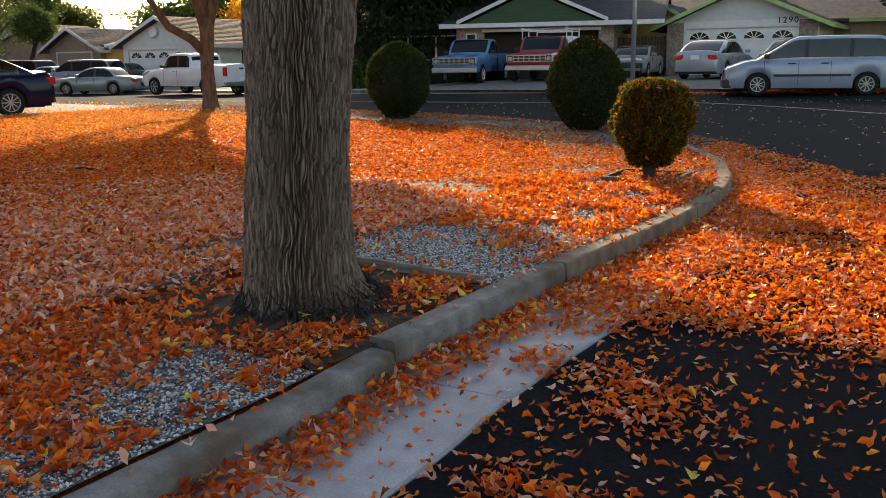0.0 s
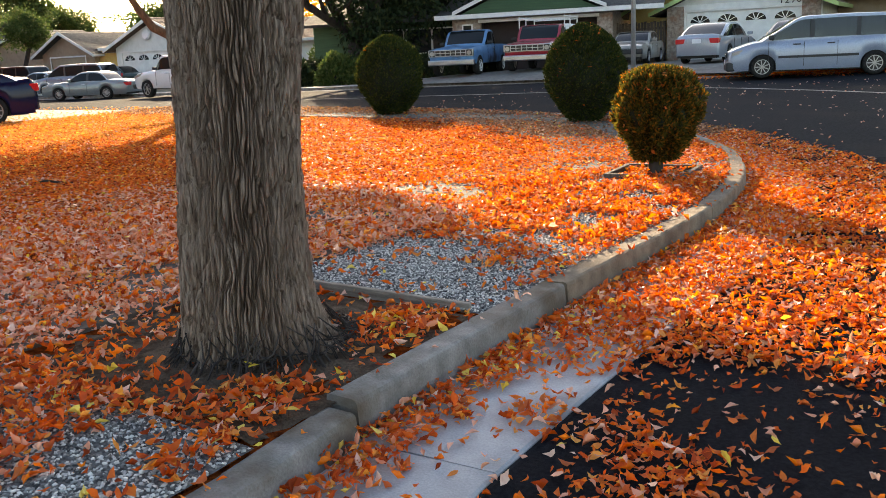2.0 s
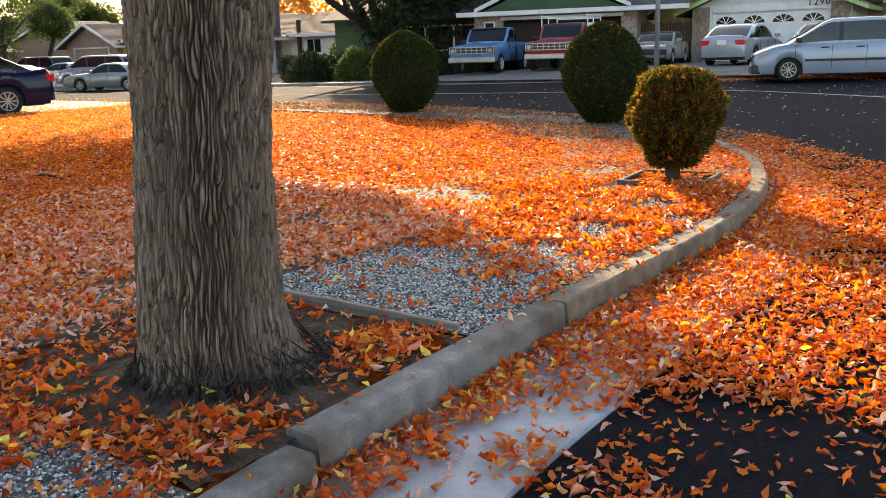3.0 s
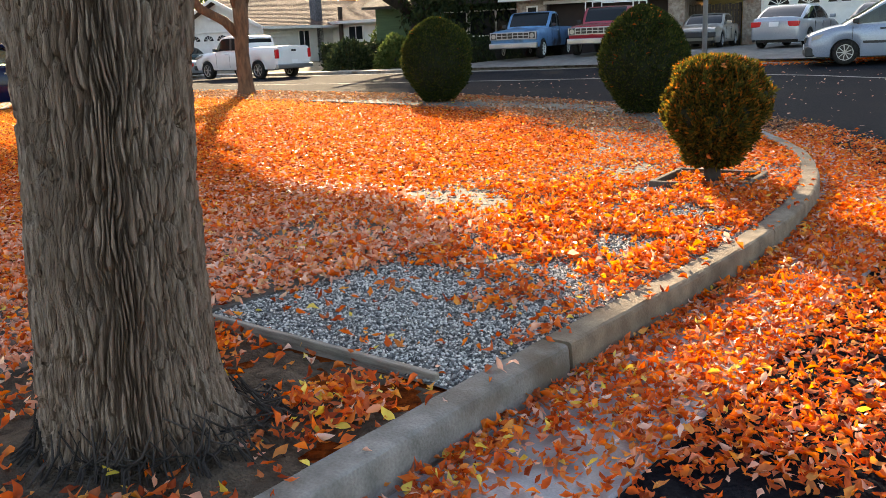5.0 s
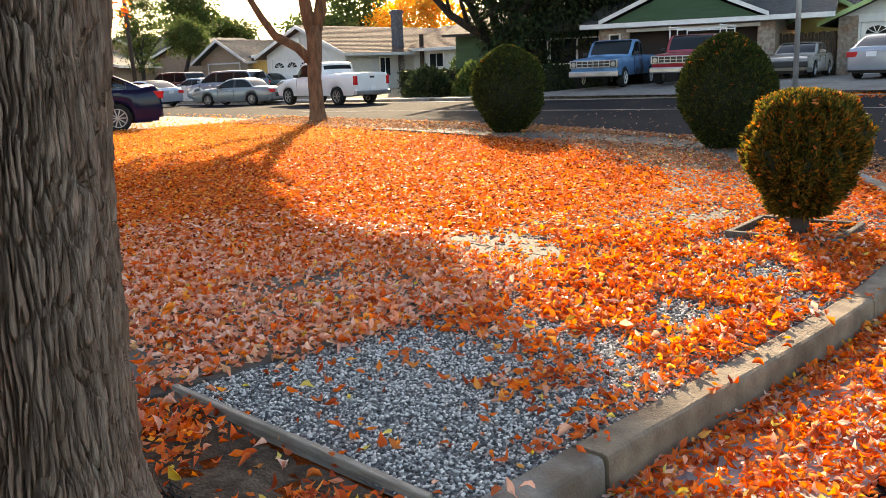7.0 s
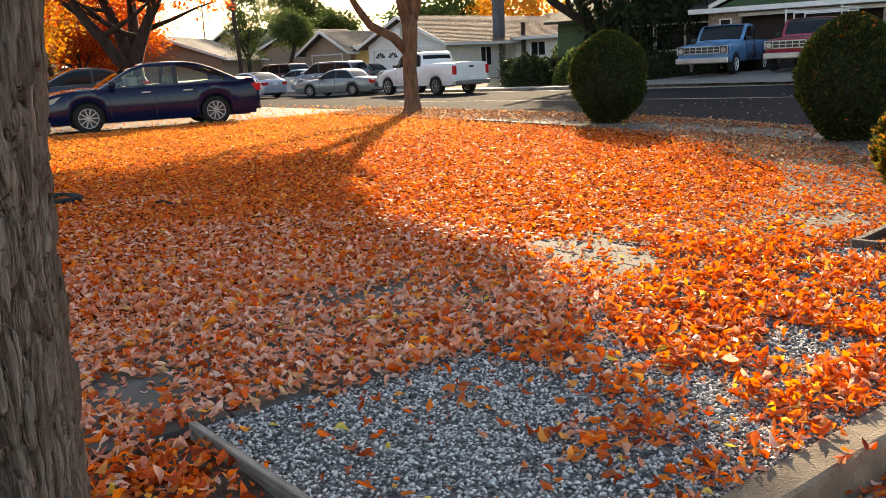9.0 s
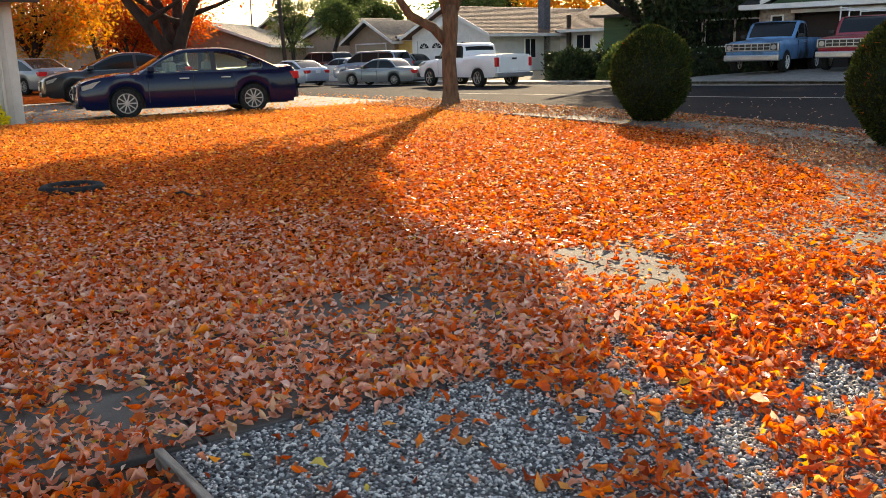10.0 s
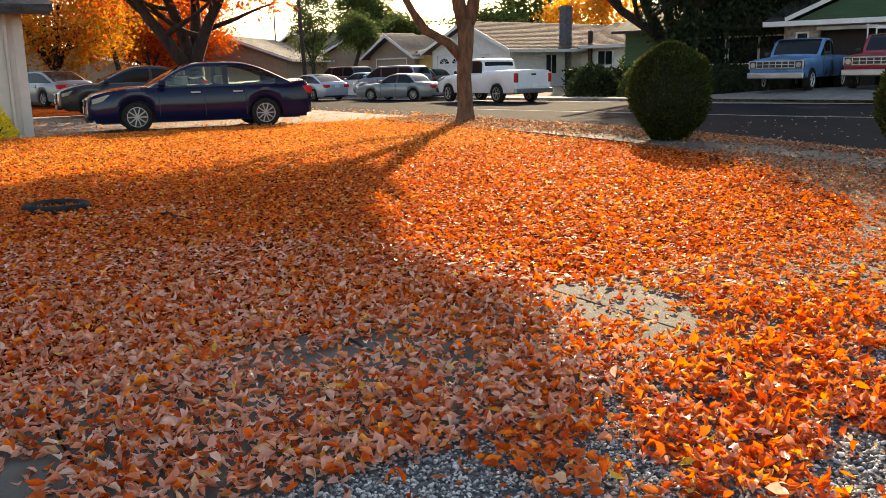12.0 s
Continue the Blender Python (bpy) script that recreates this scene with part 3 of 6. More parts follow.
def crown_points(rng, centre, radii, clumps, per, clump_r, lower=-1.0):
    c = rng.normal(0, 1, (clumps * 3, 3))
    c /= np.linalg.norm(c, axis=1)[:, None]
    c = c[c[:, 2] > lower][:clumps]
    c *= rng.uniform(0.45, 1.0, (len(c), 1))
    c = c * np.array(radii) + np.array(centre)
    rr = clump_r * rng.uniform(0.6, 1.4, (len(c), 1, 1))
    o = rng.normal(0, 0.5, (len(c), per, 3)) * rr
    o[:, :, 2] *= 0.7
    pos = (c[:, None, :] + o).reshape(-1, 3)
    out = o.reshape(-1, 3) + 0.25 * (pos - np.array(centre)) / max(radii)
    out /= np.linalg.norm(out, axis=1)[:, None] + 1e-9
    return pos, out


def tree(name, label, x, y, z, r, fork, limbs, centre, radii, clumps, per, clump_r, leaf, leaf_mat, bark, seed, lean=(0, 0), droop=0.0, lower=-1.0, waist=None):
    rng = np.random.default_rng(seed)
    t = empty(name, x, y, z)
    bm = bmesh.new()
    top = Vector((lean[0], lean[1], fork))
    tube(bm, [(0, 0, -0.15), (0, 0, 0.02), (top.x * 0.1, top.y * 0.1, 0.25), top * 0.5, top], [r * 1.55, r * 1.4, r * 1.08, r, r * 0.92], 14)
    for k in range(limbs):
        a = 2 * math.pi * (k + rng.uniform(-0.25, 0.25)) / limbs
        up = rng.uniform(0.9, 1.7)
        reach = (centre[2] - fork) * rng.uniform(0.9, 1.25)
        pts, rad, d = limb(bm, top - Vector((0, 0, r * 0.6)), (math.cos(a), math.sin(a), up), reach, r * 0.62, rng)
        for j in range(3):
            q = pts[2 + j]
            limb(bm, q, (rng.normal(0, 1), rng.normal(0, 1), rng.uniform(0.1, 0.9)), reach * 0.6, rad[2 + j] * 0.6, rng, segs=4, sides=6, taper=0.25)
    part("trunk", bm, bark, t, smooth=True)
    pos, out = crown_points(rng, centre, radii, clumps, per, clump_r, lower)
    if waist:
        keep = np.hypot(pos[:, 0] - centre[0], pos[:, 1] - centre[1]) < np.interp(pos[:, 2], *waist)
        pos, out = pos[keep], out[keep]
    if droop:
        out[:, 2] -= droop
    me = sprigs("crown", pos, out, leaf * rng.uniform(0.6, 1.4, len(pos)), rng, leaf_mat)
    c = new("crown", me)
    c.parent = t
    tagged(t, label, "tree")
    return t


# street tree in the pit: bark with woven ridges
def bark_tree():
    t = empty("street_tree", -2.685, 3.262, 0.13)
    NA, NZ, CELLS = 864, 320, 96
    top = 2.35
    ang, zz = np.meshgrid(np.linspace(0, 2 * np.pi, NA, endpoint=False), np.linspace(-0.08, top, NZ))
    ca, sa, zp = np.cos(ang), np.sin(ang), np.maximum(zz, 0)
    turn = ang / (2 * np.pi) * CELLS
    # long woven plates: the border between the two nearest of many stretched cells is a furrow
    u = turn + 1.6 * (lattice(turn / 8, zz * 5.0, 1.0, 61) - 0.5) + 0.8 * (lattice(turn / 2, zz * 14, 1.0, 62) - 0.5)
    skew = 0.9 * (lattice(turn / 6, zz * 4, 1.0, 69) - 0.5)
    u = u + 0.9 * (lattice(turn * 0.5, zz * 9, 1.0, 58) - 0.5)
    v = zz / 0.145 + 0.4 * (lattice(turn * 1.5, zz * 20, 1.0, 59) - 0.5) + 1.2 * lattice(turn / 4, zz * 3, 1.0, 63)
    hx, hy, hz = (np.random.default_rng(70 + k).random((CELLS, CELLS)) for k in range(3))
    f1, f2, lift = np.full(u.shape, 9.0), np.full(u.shape, 9.0), np.zeros(u.shape)
    iu, iv = np.floor(u).astype(int), np.floor(v).astype(int)
    for du in (-2, -1, 0, 1, 2):
        for dv in (-1, 0, 1):
            cu, cv = iu + du, iv + dv
            px, py, ph = (h_[cu % CELLS, cv % CELLS] for h_ in (hx, hy, hz))
            d = np.hypot(u - cu - px + skew * (v - cv - py), 0.55 * (v - cv - py))
            near = d < f1
            f2 = np.where(near, f1, np.minimum(f2, d))
            lift = np.where(near, ph, lift)
            f1 = np.where(near, d, f1)
    ridge = smooth01(0.02, 0.30, f2 - f1 + 0.16 * (lattice(turn * 3, zz * 14, 1.0, 68) - 0.5))
    fibre = lattice(turn * 4, zz * 22 + turn * 0.5, 1.0, 64) - 0.5
    relief = 0.040 * ridge + 0.014 * lift * ridge + 0.010 * fibre + 0.005 * (lattice(turn * 4, zz * 30, 1.0, 65) - 0.5) - 0.038
    girth = 0.219 + 0.045 * np.exp(-zp / 0.13) + 0.012 * np.exp(-((zz - 0.35) / 0.35) ** 2) + 0.06 * np.maximum(0, zz - 0.9) ** 1.4
    flare = np.exp(-zp / 0.12) * (0.05 * (lattice(turn / 8, zz * 0, 1.0, 66) - 0.4) + 0.13 * np.maximum(0, 0.75 * ca + 0.66 * sa) ** 2)
    R = girth + flare + 0.014 * (lattice(turn / 12, zz * 1.3, 1.0, 67) - 0.5) + relief
    V = np.stack([0.044 * zz - 0.02 + R * ca, 0.034 * zz - 0.01 + R * sa, zz], -1)
    idx = np.arange(NZ * NA).reshape(NZ, NA)
    nx = np.roll(idx, -1, 1)
    F = np.stack([idx[:-1], nx[:-1], nx[1:], idx[1:]], -1).reshape(-1, 4)
    tr = new("trunk", raw_mesh("trunk", V.reshape(-1, 3), F, BARK, True))
    tr.parent = t
    rng = np.random.default_rng(3)
    bm = bmesh.new()
    for k in range(170):
        w = rng.uniform(0, 2 * math.pi)
        ca, sa = math.cos(w), math.sin(w)
        lean = 0.13 * max(0, 0.75 * ca + 0.66 * sa) ** 2
        z0, ln, dw = rng.uniform(0.02, 0.15), rng.uniform(0.02, 0.10), rng.normal(0, 0.3)
        c1, s1 = math.cos(w + dw), math.sin(w + dw)
        r0, r1 = 0.252 + lean * math.exp(-z0 / 0.12) + 0.04 * math.exp(-z0 / 0.13), 0.30 + lean
        tube(bm, [(r0 * ca, r0 * sa, z0), ((r0 + r1) / 2 * (ca + c1) / 2, (r0 + r1) / 2 * (sa + s1) / 2, z0 * 0.45), (r1 * c1, r1 * s1, 0.04), ((r1 + ln) * c1, (r1 + ln) * s1, -0.02)], [0.002, 0.004, 0.0035, 0.002], 5)
    part("root_tangle", bm, BARK_DARK, t, "dark shaggy surface roots", smooth=True)
    bm = bmesh.new()
    base = Vector((0.044 * top, 0.034 * top, top - 0.12))
    for a0, up, ln, r0 in ((0.5, 1.9, 3.2, 0.17), (2.5, 1.6, 3.0, 0.15), (4.4, 1.3, 3.0, 0.14)):
        pts, rad, d = limb(bm, base, (math.cos(a0), math.sin(a0), up), ln, r0, rng, sides=12)
        for j in range(4):
            limb(bm, pts[2 + j], (rng.normal(0, 1), rng.normal(0, 1), 0.5), 1.9, rad[2 + j] * 0.55, rng, segs=4, sides=6, taper=0.2)
    part("limbs", bm, BARK, t, smooth=True)
    pos, out = crown_points(rng, (0, 0, 5.6), (2.9, 2.9, 1.9), 36, 60, 0.75)
    c = new("crown", sprigs("crown", pos, out, 0.11 * rng.uniform(0.6, 1.3, len(pos)), rng, ORANGE_CROWN))
    c.parent = t
    tagged(t, "thick street tree with deeply furrowed grey bark in a dirt pit", "tree")


bark_tree()


def lawn_tree():
    t = empty("lawn_tree", -17.5, 14.72, 0.11)
    rng = np.random.default_rng(11)
    L = Vector((-0.537, -0.844, 0))
    bm = bmesh.new()
    tube(bm, [(0, 0, -0.1), (0, 0, 0.05), (0, 0, 0.3), L * 0.02 + Vector((0, 0, 1.0)), L * -0.03 + Vector((0, 0, 1.75)), L * -0.04 + Vector((0, 0, 2.2))], [0.25, 0.225, 0.18, 0.16, 0.175, 0.185], 16)
    tube(bm, [L * 0.02 + Vector((0, 0, 1.35)), L * 0.35 + Vector((0, 0, 1.72)), L * 0.85 + Vector((0, 0, 2.0)), L * 1.12 + Vector((0, 0, 2.4)), L * 1.5 + Vector((0, 0, 3.1)), L * 2.0 + Vector((0.3, 0, 4.0))], [0.12, 0.11, 0.10, 0.085, 0.07, 0.04], 10)
    for p1, p2, p3, r in ((L * 0.10, L * 0.18, L * 0.5, 0.16), (L * -0.20, L * -0.30, L * -0.28, 0.15)):
        tube(bm, [L * -0.03 + Vector((0, 0, 1.95)), p1 + Vector((0, 0, 2.5)), p2 + Vector((0, 0, 3.1)), p3 + Vector((0.2, 0.3, 4.2)), p3 * 1.6 + Vector((0.5, 0.2, 5.4))], [r * 1.05, r, r * 0.85, r * 0.6, r * 0.3], 10)
    for k in range(9):
        a = k * 0.7
        limb(bm, Vector((0.2 * math.cos(a), 0.2 * math.sin(a), 3.3 + 0.15 * k)), (math.cos(a), math.sin(a), 1.0), 1.7, 0.06, rng, segs=5, sides=6, taper=0.2)
    part("trunk", bm, BARK_WARM, t, smooth=True)
    pos, out = crown_points(rng, (0.0, 0.0, 6.7), (4.6, 4.6, 3.3), 520, 75, 0.75)
    # unseen crown trimmed by where its shadow lands, leaving a sunlit wedge; wider higher up
    side = 0.67 * pos[:, 0] + 0.74 * pos[:, 1]
    fall = pos[:, 2] / math.tan(ELEV) + 0.74 * pos[:, 0] - 0.67 * pos[:, 1]
    keep = (side < np.interp(fall, [9, 9.7, 12.8, 14.3, 15.5, 17.8, 20, 24], [-0.2, 0.1, 0.95, 1.45, 2.4, 2.95, 3.8, 4.5])) & (pos[:, 2] > 3.3) & (fall > 8.6)
    pos, out = pos[keep], out[keep]
    c = new("crown", sprigs("crown", pos, out, 0.23 * rng.uniform(0.6, 1.3, len(pos)), rng, ORANGE_CROWN))
    c.parent = t
    tagged(t, "forked lawn tree with warm brown bark and a side limb", "tree")


lawn_tree()


# ---- clipped shrubs ----
def topiary(name, label, x, y, z, height, width, stem, seed, count, size, brown, tint=BOX_GREEN):
    rng = np.random.default_rng(seed)
    s = empty(name, x, y, z)
    bm = bmesh.new()
    tube(bm, [(0, 0, -0.08), (0.01, 0, 0.05), (0, 0.01, stem + 0.18 * height)], [0.10 * width + 0.02, 0.085 * width + 0.01, 0.08 * width], 10)
    part("stem", bm, BARK_DARK, s, smooth=True)
    hb = height - stem

    def radius(u, ang):
        """Half width at the height share u: full at 0.58, drawn in at the foot, rounded at the top."""
        base = math.sin(math.pi * (0.085 + 0.835 * u)) ** 0.78 if height > 1 else math.sin(math.pi * (0.10 + 0.66 * u)) ** 0.6
        if u > 0.8:
            base *= max(0.0, 1 - ((u - 0.8) / 0.2) ** 2.2) ** 0.5
        lump = 1 + (0.10 if height > 1 else 0.2) * noise.noise(Vector((math.cos(ang) * 1.7 + seed, math.sin(ang) * 1.7, u * 3))) + (0.07 if height > 1 else 0.24) * noise.noise(Vector((math.cos(ang) * 5, math.sin(ang) * 5 + seed, u * (8 if height > 1 else 4.5))))
        if height < 1:
            lump += 0.22 * noise.noise(Vector((math.cos(ang) * 9, math.sin(ang) * 9, u * 5 + 3)))
        return width / 2 * base * lump
    bm = bmesh.new()
    rows = []
    for i in range(19):
        u = i / 18
        rows.append([bm.verts.new((0.93 * radius(u, k * math.pi / 14) * math.cos(k * math.pi / 14), 0.93 * radius(u, k * math.pi / 14) * math.sin(k * math.pi / 14), stem + hb * (0.02 + 0.94 * u))) for k in range(28)])
    for r0, r1 in zip(rows, rows[1:]):
        for k in range(28):
            bm.faces.new((r0[k], r0[(k + 1) % 28], r1[(k + 1) % 28], r1[k]))
    bm.faces.new(rows[0][::-1])
    # near-black solid stands in for the shade inside the foliage
    part("shade_core", bm, INNER_SHADE, s, smooth=True)
    u = rng.beta(1.15, 1.0, count)
    ang = rng.uniform(0, 2 * np.pi, count)
    R = np.array([radius(a, b) for a, b in zip(u, ang)])
    k = rng.uniform(0.86, 1.04, count)
    pos = np.stack([R * k * np.cos(ang), R * k * np.sin(ang), stem + hb * np.minimum(u, 0.985)], 1)
    out = np.stack([np.cos(ang), np.sin(ang), (u - 0.1) * 2.4], 1)
    out /= np.linalg.norm(out, axis=1)[:, None]
    f = new("foliage", sprigs("foliage", pos, out, size * rng.uniform(0.5, 1.35, count), rng, tint, 0.5, 0.55))
    f.parent = s
    if brown:
        sel = rng.choice(count, brown, replace=False, p=(0.06 + u ** 4) / (0.06 + u ** 4).sum())
        p2 = pos[sel] + out[sel] * 0.015
        c = new("caught_leaves", leaves("caught_leaves", p2, (0.055 if height > 1 else 0.036) * rng.uniform(0.6, 1.2, brown), rng, 0.9, LITTER))
        c.parent = s
        c["label"] = "dry orange leaves caught in the shrub"
    tagged(s, label, "shrub", "clipped shrubs on the corner")
    return s


topiary("clipped_shrub", "barrel-shaped clipped dark green shrub on the corner pavement", -10.8, 13.95, 0.12, 1.47, 1.22, 0.03, 1, 26000, 0.045, 30)
topiary("clipped_shrub", "tall barrel-shaped clipped green shrub with caught leaves", -6.2, 12.95, 0.12, 1.43, 1.16, 0.03, 2, 28000, 0.042, 160)
topiary("clipped_shrub", "small round clipped shrub with browned top in wooden edging", -3.06, 8.12, 0.13, 0.90, 0.63, 0.13, 3, 42000, 0.036, 520, BOX_BROWNED)


# ---- vehicles (local x forward, y left, z up from the ground) ----
def paint(name, c, metal=0.35, rough=0.3):
    return surf(name, [v * 0.96 for v in c], [min(1, v * 1.03) for v in c], 1.5, rough, 0.0, 30, metal, [v * 0.9 for v in c], 0.8, 0.7)


def wheel_meshes(r, width, spokes, rim_mat_name):
    """Meshes of hub, tyre and rim; axle along y."""
    bm = bmesh.new()
    prof = [(0.66, -0.5), (0.70, -0.52), (0.92, -0.5), (0.985, -0.36), (1.0, -0.15), (1.0, 0.15), (0.985, 0.36), (0.92, 0.5), (0.70, 0.52), (0.66, 0.5)]
    n = 32
    rows = [[bm.verts.new((r * a * math.cos(2 * math.pi * k / n), width * b, r * a * math.sin(2 * math.pi * k / n))) for a, b in prof] for k in range(n)]
    for k in range(n):
        for j in range(len(prof)):
            bm.faces.new((rows[k][j], rows[k][(j + 1) % len(prof)], rows[(k + 1) % n][(j + 1) % len(prof)], rows[(k + 1) % n][j]))
    bmesh.ops.recalc_face_normals(bm, faces=bm.faces)
    tyre = bpy.data.meshes.new("tyre")
    bm.to_mesh(tyre); bm.free()
    for p in tyre.polygons:
        p.use_smooth = True
    tyre.materials.append(RUBBER)
    bm = bmesh.new()
    for side in (1, -1):
        rows = [[bm.verts.new((r * a * math.cos(2 * math.pi * k / n), side * width * b, r * a * math.sin(2 * math.pi * k / n))) for a, b in ((0.68, 0.5), (0.63, 0.50), (0.60, 0.36))] for k in range(n)]
        for k in range(n):
            for j in range(2):
                bm.faces.new((rows[k][j], rows[k][j + 1], rows[(k + 1) % n][j + 1], rows[(k + 1) % n][j]))
        for s in range(spokes):
            a = 2 * math.pi * s / spokes
            t = bmesh.new()
            box(t, 0.08 * r, 0.63 * r, -0.04 * r, 0.04 * r, -0.012, 0.012, 0.005)
            bmesh.ops.transform(t, verts=t.verts, matrix=Matrix.Translation((0, side * width * 0.42, 0)) @ Matrix.Rotation(a, 4, "Y") @ Matrix.Rotation(radians(90), 4, "X"))
            join(bm, t)
        t = bmesh.new()
        bmesh.ops.create_cone(t, cap_ends=True, segments=14, radius1=0.14 * r, radius2=0.12 * r, depth=0.03, matrix=Matrix.Translation((0, side * width * 0.45, 0)) @ Matrix.Rotation(radians(90), 4, "X"))
        join(bm, t)
    bmesh.ops.recalc_face_normals(bm, faces=bm.faces)
    rim = bpy.data.meshes.new("rim")
    bm.to_mesh(rim); bm.free()
    rim.materials.append(rim_mat_name)
    bm = bmesh.new()
    bmesh.ops.create_cone(bm, cap_ends=True, segments=24, radius1=0.64 * r, radius2=0.64 * r, depth=width * 0.55, matrix=Matrix.Rotation(radians(90), 4, "X"))
    hub = bpy.data.meshes.new("wheel")
    bm.to_mesh(hub); bm.free()
    hub.materials.append(BLACK_TRIM)
    return hub, tyre, rim


def rounded(line, r):
    """A polyline with its corners rounded over up to r metres."""
    out = [Vector(line[0])]
    for a, b, c in zip(line, line[1:], line[2:]):
        a, b, c = Vector(a), Vector(b), Vector(c)
        p = b + (a - b).normalized() * min(r, 0.48 * (a - b).length)
        q = b + (c - b).normalized() * min(r, 0.48 * (c - b).length)
        out += [p * (1 - t) ** 2 + b * 2 * t * (1 - t) + q * t * t for t in (0, 0.2, 0.4, 0.6, 0.8, 1.0)]
    return [(p.x, p.y) for p in out + [Vector(line[-1])]]


def car(name, label, category, x, y, z, yaw, col, L, W, H, wb, fo, wr, hood, nose, belt, deck, cowl, top0, top1, rear, sill=0.22, windows=((0.05, 0.50), (0.53, 0.95)),
        spokes=7, rim=ALLOY, clear=False, trim=None, lights="modern", bed=None, cap=None, grille=None, bumper=None, handles=2, scale=1.0, rack=False, taper=0.15):
    """Lofted body with arches, cabin with glass, wheels and lamps. x of stations is measured back from the front bumper."""
    c = empty(name, x, y, z, yaw)
    c.scale = (scale, scale, scale)
    h = L / 2

    def X(d):
        return h - d
    fa, ra = X(fo), X(fo + wb)
    ar = wr * 1.16
    up = [(X(0.0), 0.38), (X(0.01), nose - 0.12), (X(0.06), nose), (X(0.35), nose + (hood - nose) * 0.55), (X(cowl - 0.35), hood), (X(cowl), belt)]
    if bed:
        up += [(X(rear), belt), (X(rear + 0.02), bed), (X(L - 0.03), bed), (X(L), bed - 0.06), (X(L), 0.45)]
    else:
        up += [(X(rear), (belt + deck) / 2 + 0.02), (X((rear + L) / 2), deck), (X(L - 0.08), deck - 0.06), (X(L - 0.01), deck - 0.16), (X(L), 0.45)]
        up = rounded(up, 0.35)
    def along(line, px):
        for (xa, za), (xb, zb_) in zip(line, line[1:]):
            if xb - 1e-9 <= px <= xa + 1e-9:
                return za if xa - xb < 1e-6 else za + (zb_ - za) * (xa - px) / (xa - xb)
        return line[-1][1]

    def floor_z(px):
        z0 = sill
        for ax in (fa, ra):
            if abs(px - ax) < ar:
                z0 = max(z0, wr + math.sqrt(ar * ar - (px - ax) ** 2) - 0.02)
        if abs(px) > h - 0.12:
            z0 = max(z0, sill + 0.08)
        return z0
    stops = {h, h - 0.02, h - 0.06, -h, -h + 0.02, -h + 0.06}
    stops |= {p[0] for p in up}
    stops |= {h - L * k / 30 for k in range(31)}
    for ax in (fa, ra):
        stops |= {ax + ar * math.cos(math.pi * k / 12) for k in range(13)} | {ax + ar * 1.001, ax - ar * 1.001}
    stops = sorted((q for q in stops if -h <= q <= h), reverse=True)
    clean = [stops[0]]
    for q in stops[1:]:
        if clean[-1] - q > 0.004:
            clean.append(q)
    bm = bmesh.new()
    rows = []
    for px in clean:
        lo = floor_z(px)
        hi = max(along(up, px), lo + 0.06)
        kx = px / h
        wide = W / 2 * (1 - taper * abs(kx) ** 5)
        e = 0.05 * max(0, (abs(kx) - 0.97) / 0.03)
        wide -= e
        hh = hi - lo
        sec = [(wide - 0.03, lo), (wide - 0.004, lo + 0.14 * hh), (wide, lo + 0.45 * hh), (wide - 0.006, lo + 0.66 * hh), (wide - 0.035, hi - min(0.09, 0.25 * hh)), (wide - 0.085, hi - min(0.022, 0.1 * hh)), (wide * 0.62, hi + 0.012), (0.0, hi + 0.022)]
        bowx = [0.05 * (1 - (yv / wide) ** 2) * (1 if kx > 0.985 else (-1 if kx < -0.985 else 0)) for yv, zv in sec]
        row = [bm.verts.new((px + bx, yv, zv)) for (yv, zv), bx in zip(sec, bowx)]
        row += [bm.verts.new((px + bx, -yv, zv)) for (yv, zv), bx in list(zip(sec, bowx))[-2::-1]]
        rows.append(row)
    for r0, r1 in zip(rows, rows[1:]):
        for k in range(len(r0) - 1):
            bm.faces.new((r0[k], r0[k + 1], r1[k + 1], r1[k]))
    bm.faces.new(rows[0])
    bm.faces.new(rows[-1])
    bmesh.ops.recalc_face_normals(bm, faces=bm.faces)
    body = part("body", bm, col, c, smooth=True)
    body.data.set_sharp_from_angle(angle=radians(38))
    # dark underside and arches
    part("underbody", boxed(-h + 0.25, h - 0.25, -W / 2 + 0.26, W / 2 - 0.26, sill - 0.03, min(belt - 0.2, 0.72)), BLACK_TRIM, c)
    # cabin: one lofted shell, its faces sorted into roof, pillars and panes
    A, B, C, D = X(cowl - 0.02), X(top0), X(top1), X(rear)
    wbelt, wroof = W / 2 - 0.06, W / 2 - (0.13 if H > 1.7 else 0.23)
    zb = belt - 0.02
    line = rounded([(A, zb), (B, H - 0.012), ((B + C) / 2, H + 0.012), (C, H - 0.012), (D, zb)], 0.5 if H < 1.6 else 0.22)
    cuts = [A + (D - A) * q for w in windows for q in w]
    steps = sorted({*cuts, *(A + (D - A) * k / 26 for k in range(27)), *(p[0] for p in line)}, reverse=True)
    steps = [q for k, q in enumerate(steps) if k == 0 or steps[k - 1] - q > 0.003 or q in cuts]
    rise = [0.0, 0.09, 0.35, 0.65, 0.89, 1.0]
    glass = {True: GLASS_CLEAR, False: GLASS}.get(clear, clear)

    def section(px):
        zr = along(line, px)
        half = wbelt * (1 - 0.07 * abs((px - (A + D) / 2) / ((A - D) / 2)) ** 4)
        pts = []
        for q in rise:
            zz = zb + (zr - 0.02 - zb) * q
            pts.append((half + (wroof - wbelt) * max(0.0, (zz - zb) / (H - zb)) ** 1.3, zz))
        edge = pts[-1][0]
        pts += [(edge * 0.965, zr - 0.006), (edge * 0.88, zr + 0.002), (edge * 0.5, zr + 0.014), (0.0, zr + 0.02)]
